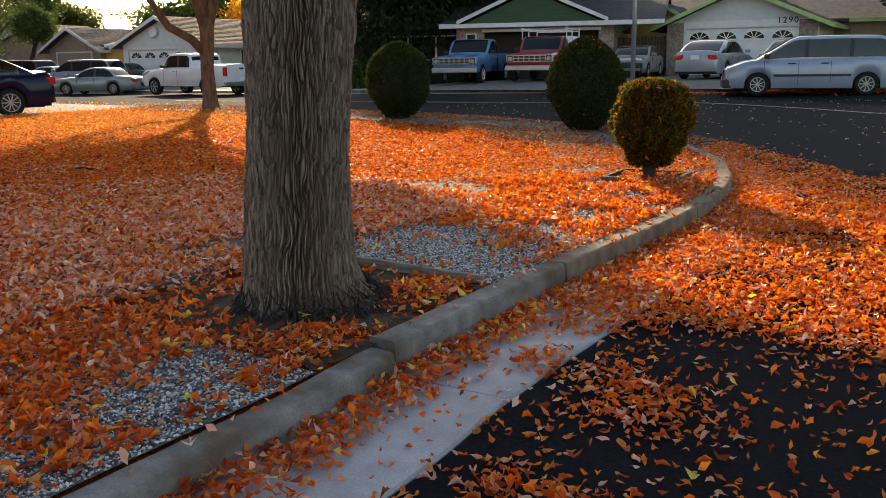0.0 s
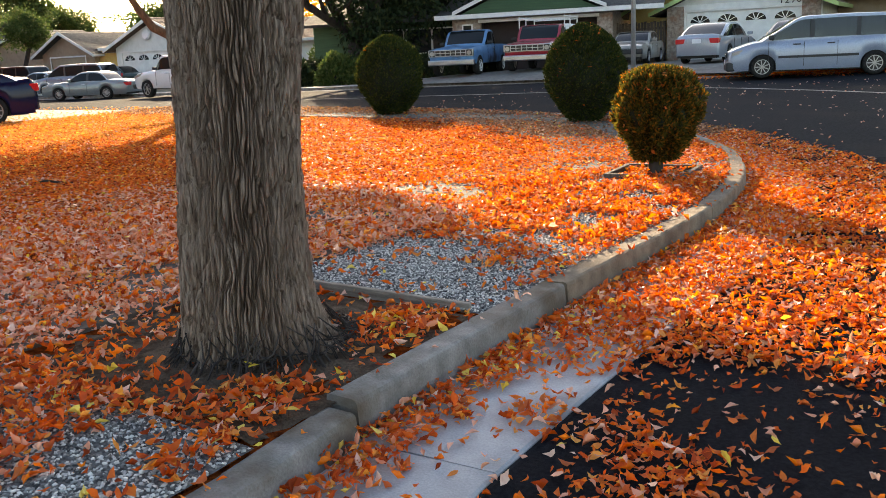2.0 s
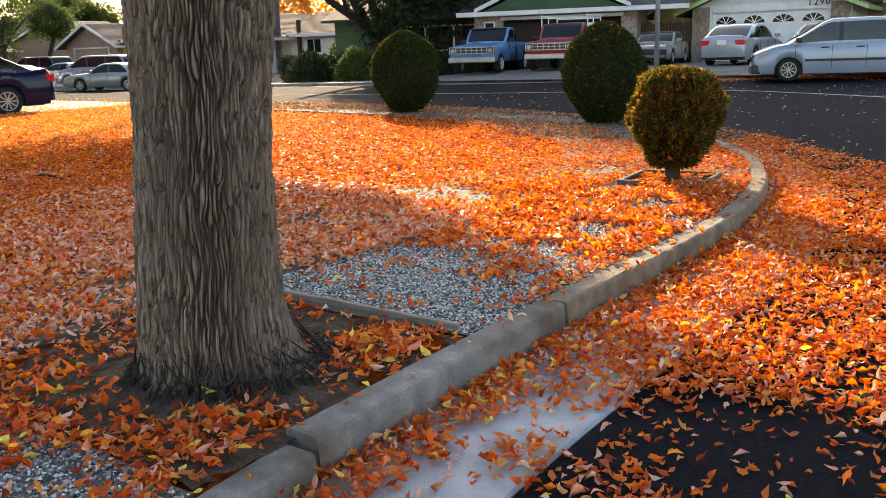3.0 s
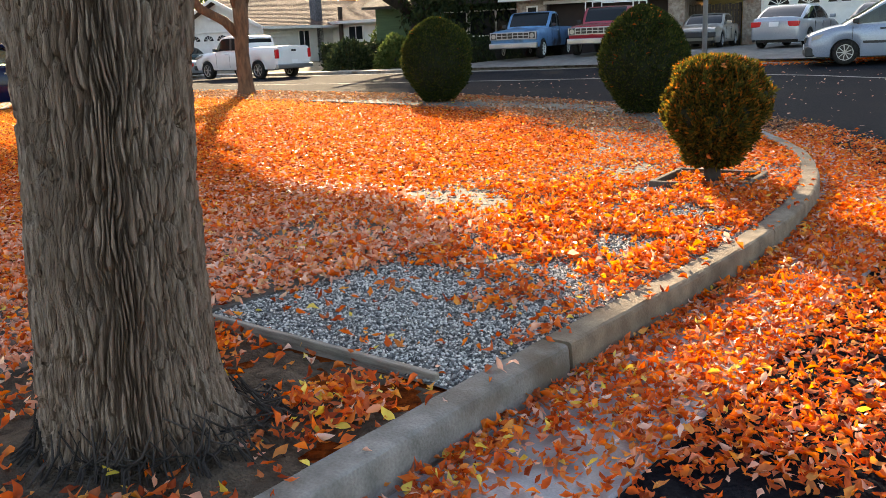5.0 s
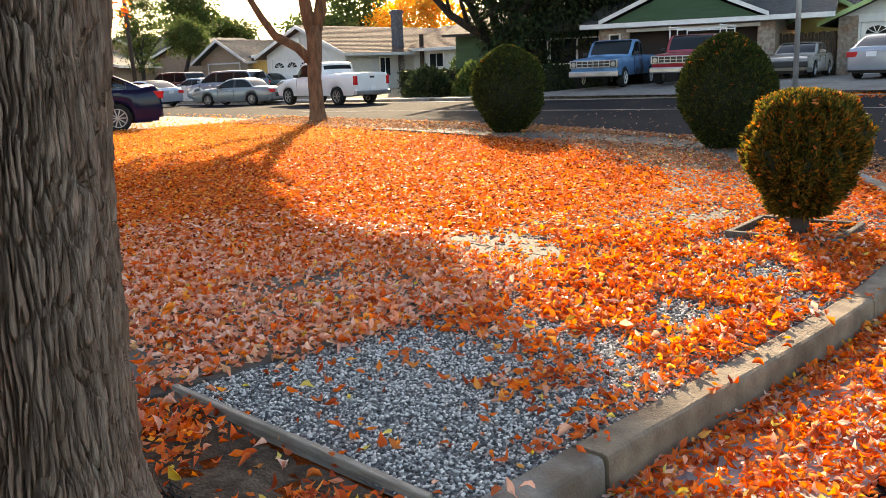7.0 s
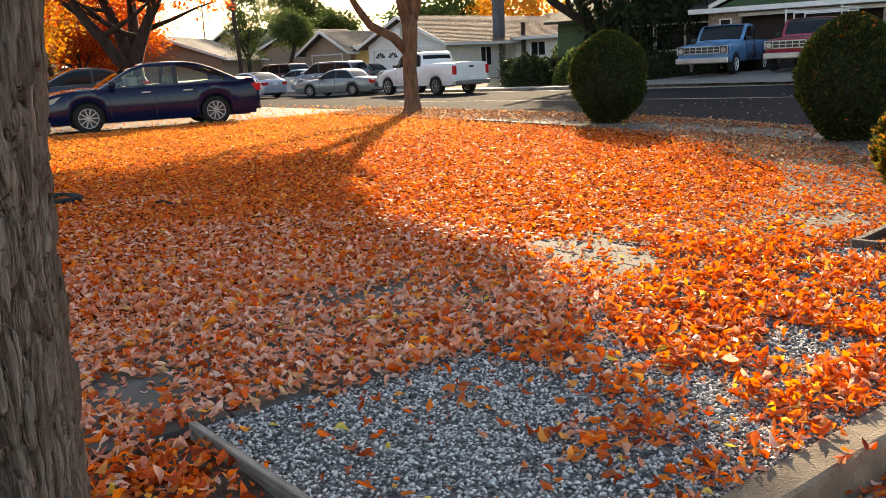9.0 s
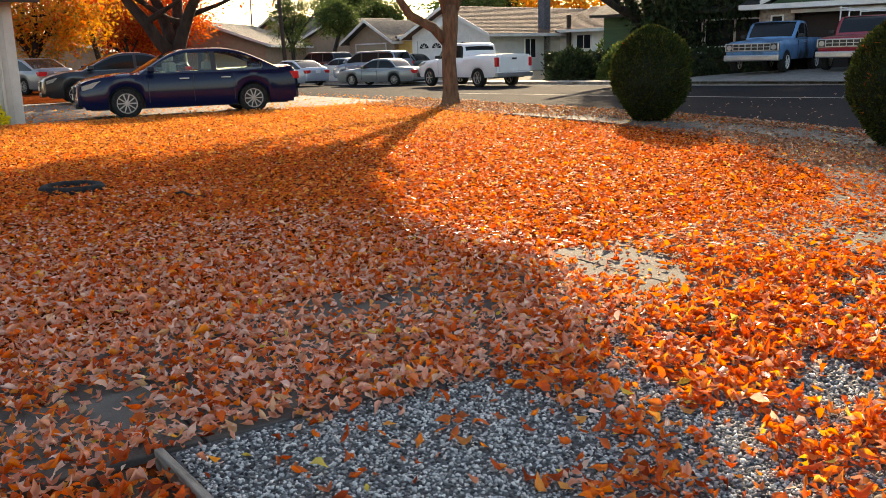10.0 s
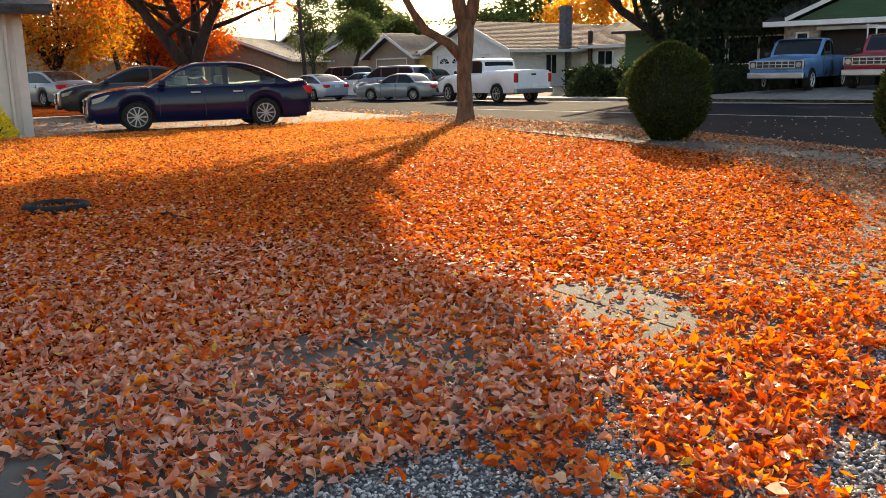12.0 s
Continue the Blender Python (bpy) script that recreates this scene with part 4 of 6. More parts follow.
        push = 0.10 * min(1, max(0, (px - B) / (A - B)))
        row = [(px + push * (1 - (yv / edge) ** 2) if yv < edge * 0.97 else px, yv, zv) for yv, zv in pts]
        return row + [(qx, -qy, qz) for qx, qy, qz in row[-2::-1]]
    grid = [section(q) for q in steps]
    n = len(grid[0])
    kinds = {}
    for i in range(len(steps) - 1):
        mx = (steps[i] + steps[i + 1]) / 2
        for k in range(n - 1):
            m = min(k, n - 2 - k)
            s = 1 if k < n / 2 else -1
            kind = ("cabin", 0)
            if m in (1, 2, 3):
                for j, (u0, u1) in enumerate(windows):
                    if D + (A - D) * (1 - u1) < mx < D + (A - D) * (1 - u0):
                        kind = ("side_window", s * (j + 1))
                if kind[0] == "cabin" and cuts[-1] < mx < cuts[0]:
                    kind = ("pillar", s * (1 + sum(mx < q for q in cuts)))
            elif m >= 7:
                if B - 0.04 < mx < A - 0.05:
                    kind = ("windshield", 0)
                elif D + 0.06 < mx < C + (0.10 if H < 1.6 else -0.02):
                    kind = ("rear_window", 0)
            kinds.setdefault(kind, []).append((grid[i][k], grid[i][k + 1], grid[i + 1][k + 1], grid[i + 1][k]))

    def shell(quads, thick):
        b = bmesh.new()
        for quad in quads:
            b.faces.new([b.verts.new(p) for p in quad])
        bmesh.ops.remove_doubles(b, verts=b.verts, dist=0.0008)
        bmesh.ops.dissolve_degenerate(b, dist=0.0005, edges=b.edges[:])
        bmesh.ops.recalc_face_normals(b, faces=b.faces)
        if sum(f.normal.dot(f.calc_center_median() - Vector(((A + D) / 2, 0, zb))) for f in b.faces) < 0:
            bmesh.ops.reverse_faces(b, faces=b.faces)
        if thick:
            bmesh.ops.solidify(b, geom=b.faces[:], thickness=thick)
        return b
    cabin = part("cabin", shell(kinds.pop(("cabin", 0)), 0.03 if clear else 0.0), col, c, smooth=True)
    cabin.data.set_sharp_from_angle(angle=radians(35))
    for (kind, side), quads in sorted(kinds.items()):
        w = part(kind, shell(quads, 0.006), BLACK_TRIM if kind == "pillar" else glass, cabin, smooth=True)
        w.data.set_sharp_from_angle(angle=radians(35))
        w.visible_shadow = not clear or kind == "pillar"
    if clear:
        for sx in (A - 0.75, A - 1.65):
            for sy in (0.36, -0.36):
                b = bmesh.new()
                box(b, sx - 0.10, sx + 0.06, sy - 0.23, sy + 0.23, 0.5, zb + 0.24, 0.05)
                box(b, sx - 0.07, sx + 0.02, sy - 0.11, sy + 0.11, zb + 0.26, zb + 0.42, 0.04)
                part("seat", b, SEAT, cabin)
    # wheels
    hub, tyre, rimm = wheel_meshes(wr, 0.22 if H < 1.7 else 0.25, spokes, rim)
    for ax in (fa, ra):
        for s in (1, -1):
            w = new("wheel", hub); w.parent = c
            w.matrix_basis = pose(ax, s * (W / 2 - 0.135), wr)
            for me in (tyre, rimm):
                o = new(me.name, me); o.parent = w
    # lamps, bumpers, grille, plates, mirrors, handles, trim
    wf = W / 2 * (1 - taper * 0.85)
    for s in (1, -1):
        if lights == "modern":
            b = prism([(X(0.0), nose - 0.17), (X(0.01), nose - 0.07), (X(0.28), nose + 0.01), (X(0.58), nose + 0.055), (X(0.42), nose - 0.06)], "y", *sorted((s * (wf - 0.40), s * (wf + 0.035))))
            for w in b.verts:
                w.co.x -= 0.10 * max(0, (abs(w.co.y) - wf + 0.3) / 0.33)
            part("headlight", b, LAMP_CLEAR, c)
        elif lights == "round":
            b = bmesh.new()
            bmesh.ops.create_cone(b, cap_ends=True, segments=18, radius1=0.10, radius2=0.09, depth=0.06, matrix=Matrix.Translation((X(-0.045), s * (wf - 0.17), nose - 0.185)) @ Matrix.Rotation(radians(90), 4, "Y"))
            part("headlight", b, LAMP_CLEAR, c)
        tz0, tz1 = (bed - 0.50, bed - 0.12) if bed else (deck - 0.33, deck - 0.15)
        tw = 0.17 if bed else (0.16 if H > 1.7 else 0.36)
        part("taillight", boxed(X(L) - 0.02, X(L - (0.10 if bed else 0.24)), min(s * (wf - tw), s * (wf + 0.004)), max(s * (wf - tw), s * (wf + 0.004)), tz0, tz1, 0.02), LAMP_RED, c)
        m0 = boxed(A - 0.32, A - 0.16, min(s * (W / 2 - 0.03), s * (W / 2 + 0.16)), max(s * (W / 2 - 0.03), s * (W / 2 + 0.16)), belt + 0.02, belt + 0.15, 0.03)
        part("mirror", m0, BLACK_TRIM if bed or trim else col, c)
        for k in range(handles):
            hx = A - 0.95 - 0.92 * k
            part("door_handle", boxed(hx - 0.11, hx + 0.10, s * (W / 2 - 0.01) - 0.022, s * (W / 2 - 0.01) + 0.022, belt - 0.15, belt - 0.115, 0.008), CHROME if trim is None else trim, c)
        if trim is not None:
            part("side_trim", boxed(ra + ar + 0.05, fa - ar - 0.05, s * (W / 2 + 0.004) - 0.012, s * (W / 2 + 0.004) + 0.012, 0.56, 0.63, 0.006), trim, c)
        # door seams
        for sx in ([A - 0.18, A - 1.15] + ([A - 2.05] if handles > 1 else [])):
            part("door_seam", boxed(sx - 0.006, sx + 0.006, s * (W / 2 - 0.003) - 0.007, s * (W / 2 - 0.003) + 0.007, sill + 0.10, belt - 0.07), BLACK_TRIM, c)
    if trim is not None:
        part("front_cladding", boxed(X(0.55), X(-0.065), -wf - 0.01, wf + 0.01, sill, 0.50, 0.05), BLACK_TRIM, c, "black lower bumper")
    bmat = bumper or (BLACK_TRIM if lights == "modern" and bed is None else CHROME)
    if bumper or bed:
        part("front_bumper", boxed(X(0.10), X(-0.09), -wf - 0.03, wf + 0.03, 0.42, 0.64, 0.04), bmat, c)
        part("rear_bumper", boxed(X(L + 0.10), X(L - 0.06), -wf - 0.02, wf + 0.02, 0.42, 0.62, 0.03), bmat if not grille == "plain" else CHROME, c)
    else:
        part("air_intake", boxed(X(0.10), X(-0.05), -wf * 0.72, wf * 0.72, 0.24, 0.36, 0.02), BLACK_TRIM, c)
    gz0, gz1 = nose - 0.30, nose - 0.06
    if grille == "bars":
        part("grille_frame", boxed(X(0.10), X(-0.045), -wf + 0.0, wf - 0.0, gz0 - 0.02, gz1 + 0.03, 0.02), CHROME, c, "chrome grille surround")
        g = part("grille", boxed(X(0.06), X(-0.056), -wf + 0.05, wf - 0.05, gz0 + 0.01, gz1 + 0.005, 0.01), BLACK_TRIM, c)
        for k in range(7):
            gy = -wf + 0.30 + (2 * wf - 0.60) * k / 6
            part("grille_bar", boxed(X(0.04), X(-0.072), gy - 0.014, gy + 0.014, gz0 + 0.02, gz1), CHROME, g)
        for k in range(3):
            gz = gz0 + 0.02 + (gz1 - gz0 - 0.02) * k / 2
            part("grille_bar", boxed(X(0.04), X(-0.070), -wf + 0.30, wf - 0.30, gz - 0.012, gz + 0.012), CHROME, g)
    else:
        g = part("grille", boxed(X(0.08), X(-0.052), -0.42, 0.42, nose - 0.24, nose - 0.08, 0.02), BLACK_TRIM, c)
        part("grille_bar", boxed(X(0.08), X(-0.06), -0.40, 0.40, nose - 0.13, nose - 0.10, 0.01), CHROME, g)
    part("number_plate", boxed(X(L) - 0.075, X(L) - 0.06, -0.16, 0.16, (bed - 0.72) if bed else deck - 0.32, (bed - 0.56) if bed else deck - 0.16), PLATE, c)
    if lights == "modern":
        part("front_plate", boxed(X(-0.075), X(-0.06), -0.16, 0.16, 0.42, 0.56), PLATE, c)
    if bed:
        part("tailgate", boxed(X(L) - 0.022, X(L - 0.02), -wf + 0.18, wf - 0.18, 0.66, bed - 0.03, 0.012), col, c)
        part("tailgate_latch", boxed(X(L) - 0.035, X(L) - 0.018, -0.13, 0.13, bed - 0.22, bed - 0.14, 0.01), BLACK_TRIM, c)
    if cap:
        k = part("utility_cap", boxed(X(L - 0.1), X(rear + 0.1), -wf + 0.02, wf - 0.02, bed, H + 0.02, 0.05), WHITE_PAINT, c, "white utility bed cap")
        part("cap_window", boxed(X(L - 0.5), X(rear + 0.5), -wf + 0.0, wf - 0.0, bed + 0.18, H - 0.18, 0.02), GLASS, k)
    if rack:
        r = bmesh.new()
        for sx in (X(L - 0.3), X(rear + 0.2), X(top0 + 0.2)):
            box(r, sx - 0.02, sx + 0.02, -wf, wf, H + 0.22, H + 0.26)
            for s in (1, -1):
                box(r, sx - 0.02, sx + 0.02, s * wf - 0.02, s * wf + 0.02, H - 0.15, H + 0.38)
        for s in (1, -1):
            box(r, X(L - 0.1), X(top0), s * wf - 0.02, s * wf + 0.02, H + 0.30, H + 0.34)
        part("ladder_rack", r, WHITE_TRIM, c, "white tube ladder rack")
    tagged(c, label, category)
    return c


def gz(x, y, lift=0.0):
    return float(terrain(x, y)) + lift


SEDAN = dict(L=4.86, W=1.85, H=1.465, wb=2.78, fo=0.98, wr=0.33, hood=0.97, nose=0.80, belt=0.96, deck=1.06, cowl=1.30, top0=2.08, top1=3.50, rear=4.55)
NAVY = paint("navy_paint", (0.004, 0.0075, 0.034), 0.0, 0.14)
NAVY.node_tree.nodes["Principled BSDF"].inputs["Specular IOR Level"].default_value = 0.25
NAVY.node_tree.nodes["Principled BSDF"].inputs["Coat Weight"].default_value = 0.2
car("sedan", "dark navy four-door sedan with alloy wheels on the driveway", "car", -21.45, 10.0, 0.06, -99, NAVY, clear=True, spokes=10, windows=((0.10, 0.48), (0.515, 0.84)), **SEDAN)
car("hatchback", "dark grey hatchback parked beside the navy sedan", "car", -30.3, 10.6, 0.06, -96, paint("slate_paint", (0.025, 0.028, 0.035)), L=4.45, W=1.75, H=1.50, wb=2.70, fo=0.90, wr=0.31, hood=1.0, nose=0.80, belt=1.0,
    deck=1.18, cowl=1.15, top0=2.1, top1=3.2, rear=4.2, spokes=7)
car("sedan", "grey sedan half hidden by the house wall", "car", -42.7, 9.9, 0.08, 200, paint("grey_paint", (0.22, 0.22, 0.23)), spokes=7, **SEDAN)
car("pickup_truck", "white extended-cab pickup truck parked at the far kerb", "truck", -33.2, 26.75, gz(-33, 26.75), 181, paint("white_car_paint", (0.78, 0.78, 0.78), 0.0, 0.35), L=5.85, W=2.03, H=1.87, wb=3.65, fo=0.95, wr=0.40,
    hood=1.22, nose=1.06, belt=1.22, deck=1.3, cowl=1.55, top0=2.05, top1=3.45, rear=3.60, sill=0.42, bed=1.36, windows=((0.06, 0.55), (0.62, 0.94)), spokes=6, handles=1, bumper=BLACK_TRIM, grille="plain", taper=0.05)
OLDSEDAN = dict(L=4.9, W=1.82, H=1.38, wb=2.67, fo=1.05, wr=0.315, hood=0.90, nose=0.74, belt=0.90, deck=0.96, cowl=1.55, top0=2.2, top1=3.4, rear=3.85)
car("coupe", "faded grey-blue nineties coupe at the far kerb", "car", -41.6, 27.0, gz(-42, 27), 206, paint("greyblue_paint", (0.20, 0.23, 0.24)), spokes=12, handles=1, windows=((0.06, 0.48), (0.54, 0.95)), **OLDSEDAN)
VAN = dict(L=4.85, W=1.95, H=1.74, wb=3.03, fo=0.95, wr=0.33, hood=1.03, nose=0.84, belt=1.08, deck=1.28, cowl=0.95, top0=1.95, top1=4.45, rear=4.78, windows=((0.07, 0.34), (0.37, 0.66), (0.69, 0.95)))
car("suv", "blue-grey minivan in the driveway across the street", "car", -47.2, 29.6, gz(-47, 29.6, 0.12), 203, paint("steel_blue_paint", (0.16, 0.20, 0.27)), spokes=7, **VAN)
car("old_sedan", "old light blue sedan with square nose by the picket fence", "car", -51.4, 29.9, gz(-51, 30, 0.12), 197, paint("light_blue_paint", (0.18, 0.27, 0.36)), lights="round", bumper=CHROME, spokes=12, **OLDSEDAN)
car("sedan", "dark green sedan behind the grey-blue coupe", "car", -47.9, 32.4, gz(-48, 32.4, 0.12), 200, paint("bottle_green_paint", (0.03, 0.06, 0.055)), spokes=7, **OLDSEDAN)
car("sedan", "pale silver-blue sedan parked at the far kerb", "car", -48.9, 25.3, gz(-48.9, 25.3), 187, paint("silver_blue_paint", (0.42, 0.47, 0.55)), spokes=7, **SEDAN)
car("suv", "black wagon parked before the picket fence", "car", -57.0, 31.2, gz(-57, 31.2, 0.12), 192, paint("black_paint", (0.012, 0.012, 0.014)), spokes=7, **VAN)
car("minivan", "silver minivan with black side mouldings at the kerb", "car", -6.95, 29.15, gz(-6.9, 29.1), 201, paint("silver_paint", (0.25, 0.29, 0.37), 0.25, 0.35), trim=BLACK_TRIM, spokes=9, clear=GLASS_TINT, **VAN)
car("sedan", "silver sedan parked nose-in on the driveway", "car", -12.0, 35.4, gz(-12, 35, 0.13), 92, paint("pale_silver_paint", (0.33, 0.36, 0.41)), spokes=7, **SEDAN)
car("sedan", "dark sedan beside the silver one on the driveway", "car", -9.4, 37.6, gz(-9.4, 37, 0.13), 92, paint("charcoal_paint", (0.06, 0.065, 0.075)), spokes=7, **SEDAN)
car("muscle_car", "seventies grey-gold muscle car with blacked-out nose", "car", -16.4, 37.6, gz(-16.4, 37, 0.13), -78, paint("dull_gold_paint", (0.26, 0.24, 0.20)), lights="round", spokes=5, bumper=BLACK_TRIM, handles=1, **{**OLDSEDAN, "H": 1.36})
TRUCK = dict(L=5.3, W=2.0, H=1.82, wb=3.3, fo=0.85, wr=0.37, hood=1.17, nose=1.08, belt=1.20, deck=1.2, cowl=1.72, top0=2.25, top1=3.0, rear=3.32, sill=0.46, bed=1.22, windows=((0.08, 0.62), (0.70, 0.93)), spokes=5, lights="round", bumper=CHROME, grille="bars", handles=1, taper=0.04)
car("pickup_truck", "old light blue pickup with chipped paint and chrome grille", "truck", -21.9, 32.9, gz(-21.9, 32, 0.125), -74, surf("chipped_blue_paint", (0.07, 0.19, 0.36), (0.11, 0.26, 0.46), 2, 0.45, 0.0, 30, 0.1, (0.02, 0.025, 0.03), 1.6, 0.4), rim=WHITE_PAINT, **TRUCK)
car("pickup_truck", "old red pickup with white bed cap and ladder rack", "truck", -18.9, 33.9, gz(-18.9, 33, 0.125), -74, paint("dark_red_paint", (0.27, 0.009, 0.022), 0.0), cap=True, rack=True, **TRUCK)


# ---- houses (local: front wall along x at y = 0, facing -y, x to the right) ----
def slab(p0, p1, p2, p3, th):
    """A sheet of thickness th under four corners."""
    bm = bmesh.new()
    up = [bm.verts.new(p) for p in (p0, p1, p2, p3)]
    dn = [bm.verts.new(Vector(p) - Vector((0, 0, th))) for p in (p0, p1, p2, p3)]
    bm.faces.new(up)
    bm.faces.new(dn[::-1])
    for k in range(4):
        bm.faces.new((up[k], dn[k], dn[(k + 1) % 4], up[(k + 1) % 4]))
    bmesh.ops.recalc_face_normals(bm, faces=bm.faces)
    return bm


def courses(parent, p0, p1, p2, p3, n, material):
    """Roof slope with overlapping rows of tiles; p0 to p1 the eave, p3 to p2 the ridge."""
    a, b, c, d = (Vector(p) for p in (p0, p1, p2, p3))
    for k in range(n):
        bm = bmesh.new()
        t0, t1 = k / n, min((k + 1.15) / n, 1.0)
        q = [a + (d - a) * t0, b + (c - b) * t0, b + (c - b) * t1, a + (d - a) * t1]
        q[0].z += 0.03; q[1].z += 0.03; q[2].z += 0.012; q[3].z += 0.012
        vs = [bm.verts.new(v) for v in q] + [bm.verts.new(v - Vector((0, 0, 0.04))) for v in q[:2]]
        bm.faces.new(vs[:4])
        bm.faces.new((vs[0], vs[4], vs[5], vs[1]))
        part("tile_course", bm, material, parent)


def gable_house(name, label, x, y, z, yaw, w, d, hw, rise, wall, roof, trim, over=0.5, front_wall=True, opening=None, door=None, fan=0, gable=None, tiles=20):
    """Ridge along y, gable to the street. opening: (x0, x1, height) of the garage door."""
    h = empty(name, x, y, z, yaw)
    bm = bmesh.new()
    t = 0.18
    box(bm, 0, t, 0, d, -0.3, hw)
    box(bm, w - t, w, 0, d, -0.3, hw)
    box(bm, t, w - t, d - t, d, -0.3, hw)
    if opening:
        x0, x1, oh = opening
        box(bm, t, x0, 0, t, -0.3, hw)
        box(bm, x1, w - t, 0, t, -0.3, hw)
        box(bm, x0, x1, 0, t, oh, hw)
    else:
        box(bm, t, w - t, 0, t, -0.3, hw)
    part("wall", bm, wall, h)
    part("gable", prism([(0.0, hw), (w, hw), (w / 2, hw + rise * w / (w + 2 * over))], "y", 0.0, 0.16), gable or wall, h)
    part("rear_gable", prism([(0.0, hw), (w, hw), (w / 2, hw + rise * w / (w + 2 * over))], "y", d - 0.16, d), gable or wall, h)
    e0, e1, rz = hw - rise * over / (w / 2), hw - rise * over / (w / 2), hw + rise
    r = part("roof", slab((-over, -over, e0), (w / 2, -over, rz), (w / 2, d + over, rz), (-over, d + over, e0), 0.14), roof, h)
    part("roof_slope", slab((w / 2, -over, rz), (w + over, -over, e1), (w + over, d + over, e1), (w / 2, d + over, rz), 0.14), roof, h)
    courses(r, (w + over, d + over, e1), (w + over, -over, e1), (w / 2, -over, rz), (w / 2, d + over, rz), tiles, roof)
    for s in (0, 1):
        xa = -over if s == 0 else w + over
        part("bargeboard", prism([(xa, e0 - 0.16), (xa, e0 + 0.02), (w / 2, rz + 0.03), (w / 2, rz - 0.18)], "y", -over - 0.05, -over - 0.005), trim, h)
        part("eave_board", boxed(min(xa, xa + (-0.04 if s == 0 else 0.04)), max(xa, xa + (-0.04 if s == 0 else 0.04)), -over, d + over, e0 - 0.16, e0 + 0.01), trim, h)
    if opening:
        x0, x1, oh = opening
        dr = part("garage_door_or_shade", boxed(x0, x1, 0.07, 0.12, -0.05, oh), door, h)
        n = 4
        for k in range(1, n):
            part("door_groove", boxed(x0, x1, 0.062, 0.071, oh * k / n - 0.015, oh * k / n + 0.015), door, dr)
        fr = bmesh.new()
        box(fr, x0 - 0.10, x0 + 0.0, -0.025, 0.07, -0.05, oh + 0.1)
        box(fr, x1 - 0.0, x1 + 0.10, -0.025, 0.07, -0.05, oh + 0.1)
        box(fr, x0, x1, -0.025, 0.07, oh, oh + 0.10)
        part("door_frame", fr, WHITE_TRIM, h)
        for k in range(fan):
            cx = x0 + (x1 - x0) * (k + 0.5) / fan
            rr = (x1 - x0) / fan * 0.36
            pts = [(cx + rr * math.cos(math.pi * j / 12), oh - 0.48 + rr * 0.72 * math.sin(math.pi * j / 12)) for j in range(13)]
            win = part("fan_window", prism(pts, "y", 0.052, 0.075), GLASS, dr)
            for j in range(1, 5):
                a = math.pi * j / 5
                tmp = boxed(0.0, rr, -0.008, 0.008, -0.018, 0.018)
                bmesh.ops.transform(tmp, verts=tmp.verts, matrix=Matrix.Translation((cx, 0.048, oh - 0.48)) @ Matrix.Diagonal((1, 1, 0.72, 1)) @ Matrix.Rotation(-a, 4, "Y"))
                part("muntin", tmp, door, win)
    tagged(h, label, "house")
    return h


def window_in(h, x0, x1, z0, z1, face="y", at=0.0, out=-1, bars=1):
    """A framed pane set on a wall face: face y at y = at, or face x at x = at."""
    def bx(a0, a1, d0, d1, c0, c1):
        lo, hi = sorted((at + out * d0, at + out * d1))
        return boxed(a0, a1, lo, hi, c0, c1) if face == "y" else boxed(lo, hi, a0, a1, c0, c1)
    w = part("window", bx(x0, x1, 0.004, 0.02, z0, z1), GLASS, h)
    for a0, a1, c0, c1 in ((x0 - 0.07, x0, z0 - 0.07, z1 + 0.07), (x1, x1 + 0.07, z0 - 0.07, z1 + 0.07), (x0, x1, z1, z1 + 0.07), (x0, x1, z0 - 0.07, z0)):
        part("frame", bx(a0, a1, 0.004, 0.05, c0, c1), WHITE_TRIM, w)
    for k in range(bars):
        m = x0 + (x1 - x0) * (k + 1) / (bars + 1)
        part("frame", bx(m - 0.025, m + 0.025, 0.02, 0.045, z0, z1), WHITE_TRIM, w)


# white house with the four fan-lit garage door
wh = gable_house("white_house", "low white house with brown tile roof and fan-lit garage", -50.0, 34.2, gz(-46, 34, 0.08), 7, 7.2, 14, 2.55, 1.55, STUCCO_WHITE, ROOF_BROWN, WHITE_TRIM, 0.55, opening=(0.5, 5.4, 2.1), door=WHITE_PAINT, fan=4)
ch = bmesh.new()
box(ch, 6.72, 7.2, 4.7, 5.3, 0, 4.95)
box(ch, 6.66, 7.26, 4.64, 5.36, 4.72, 4.85)
part("chimney", ch, BRICK_GREY, wh, "grey brick chimney")
d0 = bmesh.new()
bmesh.ops.create_cone(d0, cap_ends=True, segments=20, radius1=0.34, radius2=0.30, depth=0.10, matrix=Matrix.Translation((3.0, -0.16, 3.15)) @ Matrix.Rotation(radians(78), 4, "X"))
box(d0, 2.97, 3.03, -0.14, 0.02, 3.12, 3.18)
part("dish", d0, WHITE_PAINT, wh, "white satellite dish")
window_in(wh, 3.0, 3.9, 0.9, 2.0, "x", 7.2, 1, 1)
wing = bmesh.new()
box(wing, 7.21, 19.5, 6.2, 13.2, -0.3, 2.6)
wg = part("wing", wing, STUCCO_WHITE, wh)
part("wing_roof", slab((6.9, 5.6, 2.5), (20.1, 5.6, 2.5), (20.1, 9.7, 4.0), (6.9, 9.7, 4.0), 0.14), ROOF_BROWN, wh)
part("wing_roof_back", slab((6.9, 9.7, 4.0), (20.1, 9.7, 4.0), (20.1, 13.8, 2.5), (6.9, 13.8, 2.5), 0.14), ROOF_BROWN, wh)
courses(wg, (6.9, 5.6, 2.5), (20.1, 5.6, 2.5), (20.1, 9.7, 4.0), (6.9, 9.7, 4.0), 20, ROOF_BROWN)
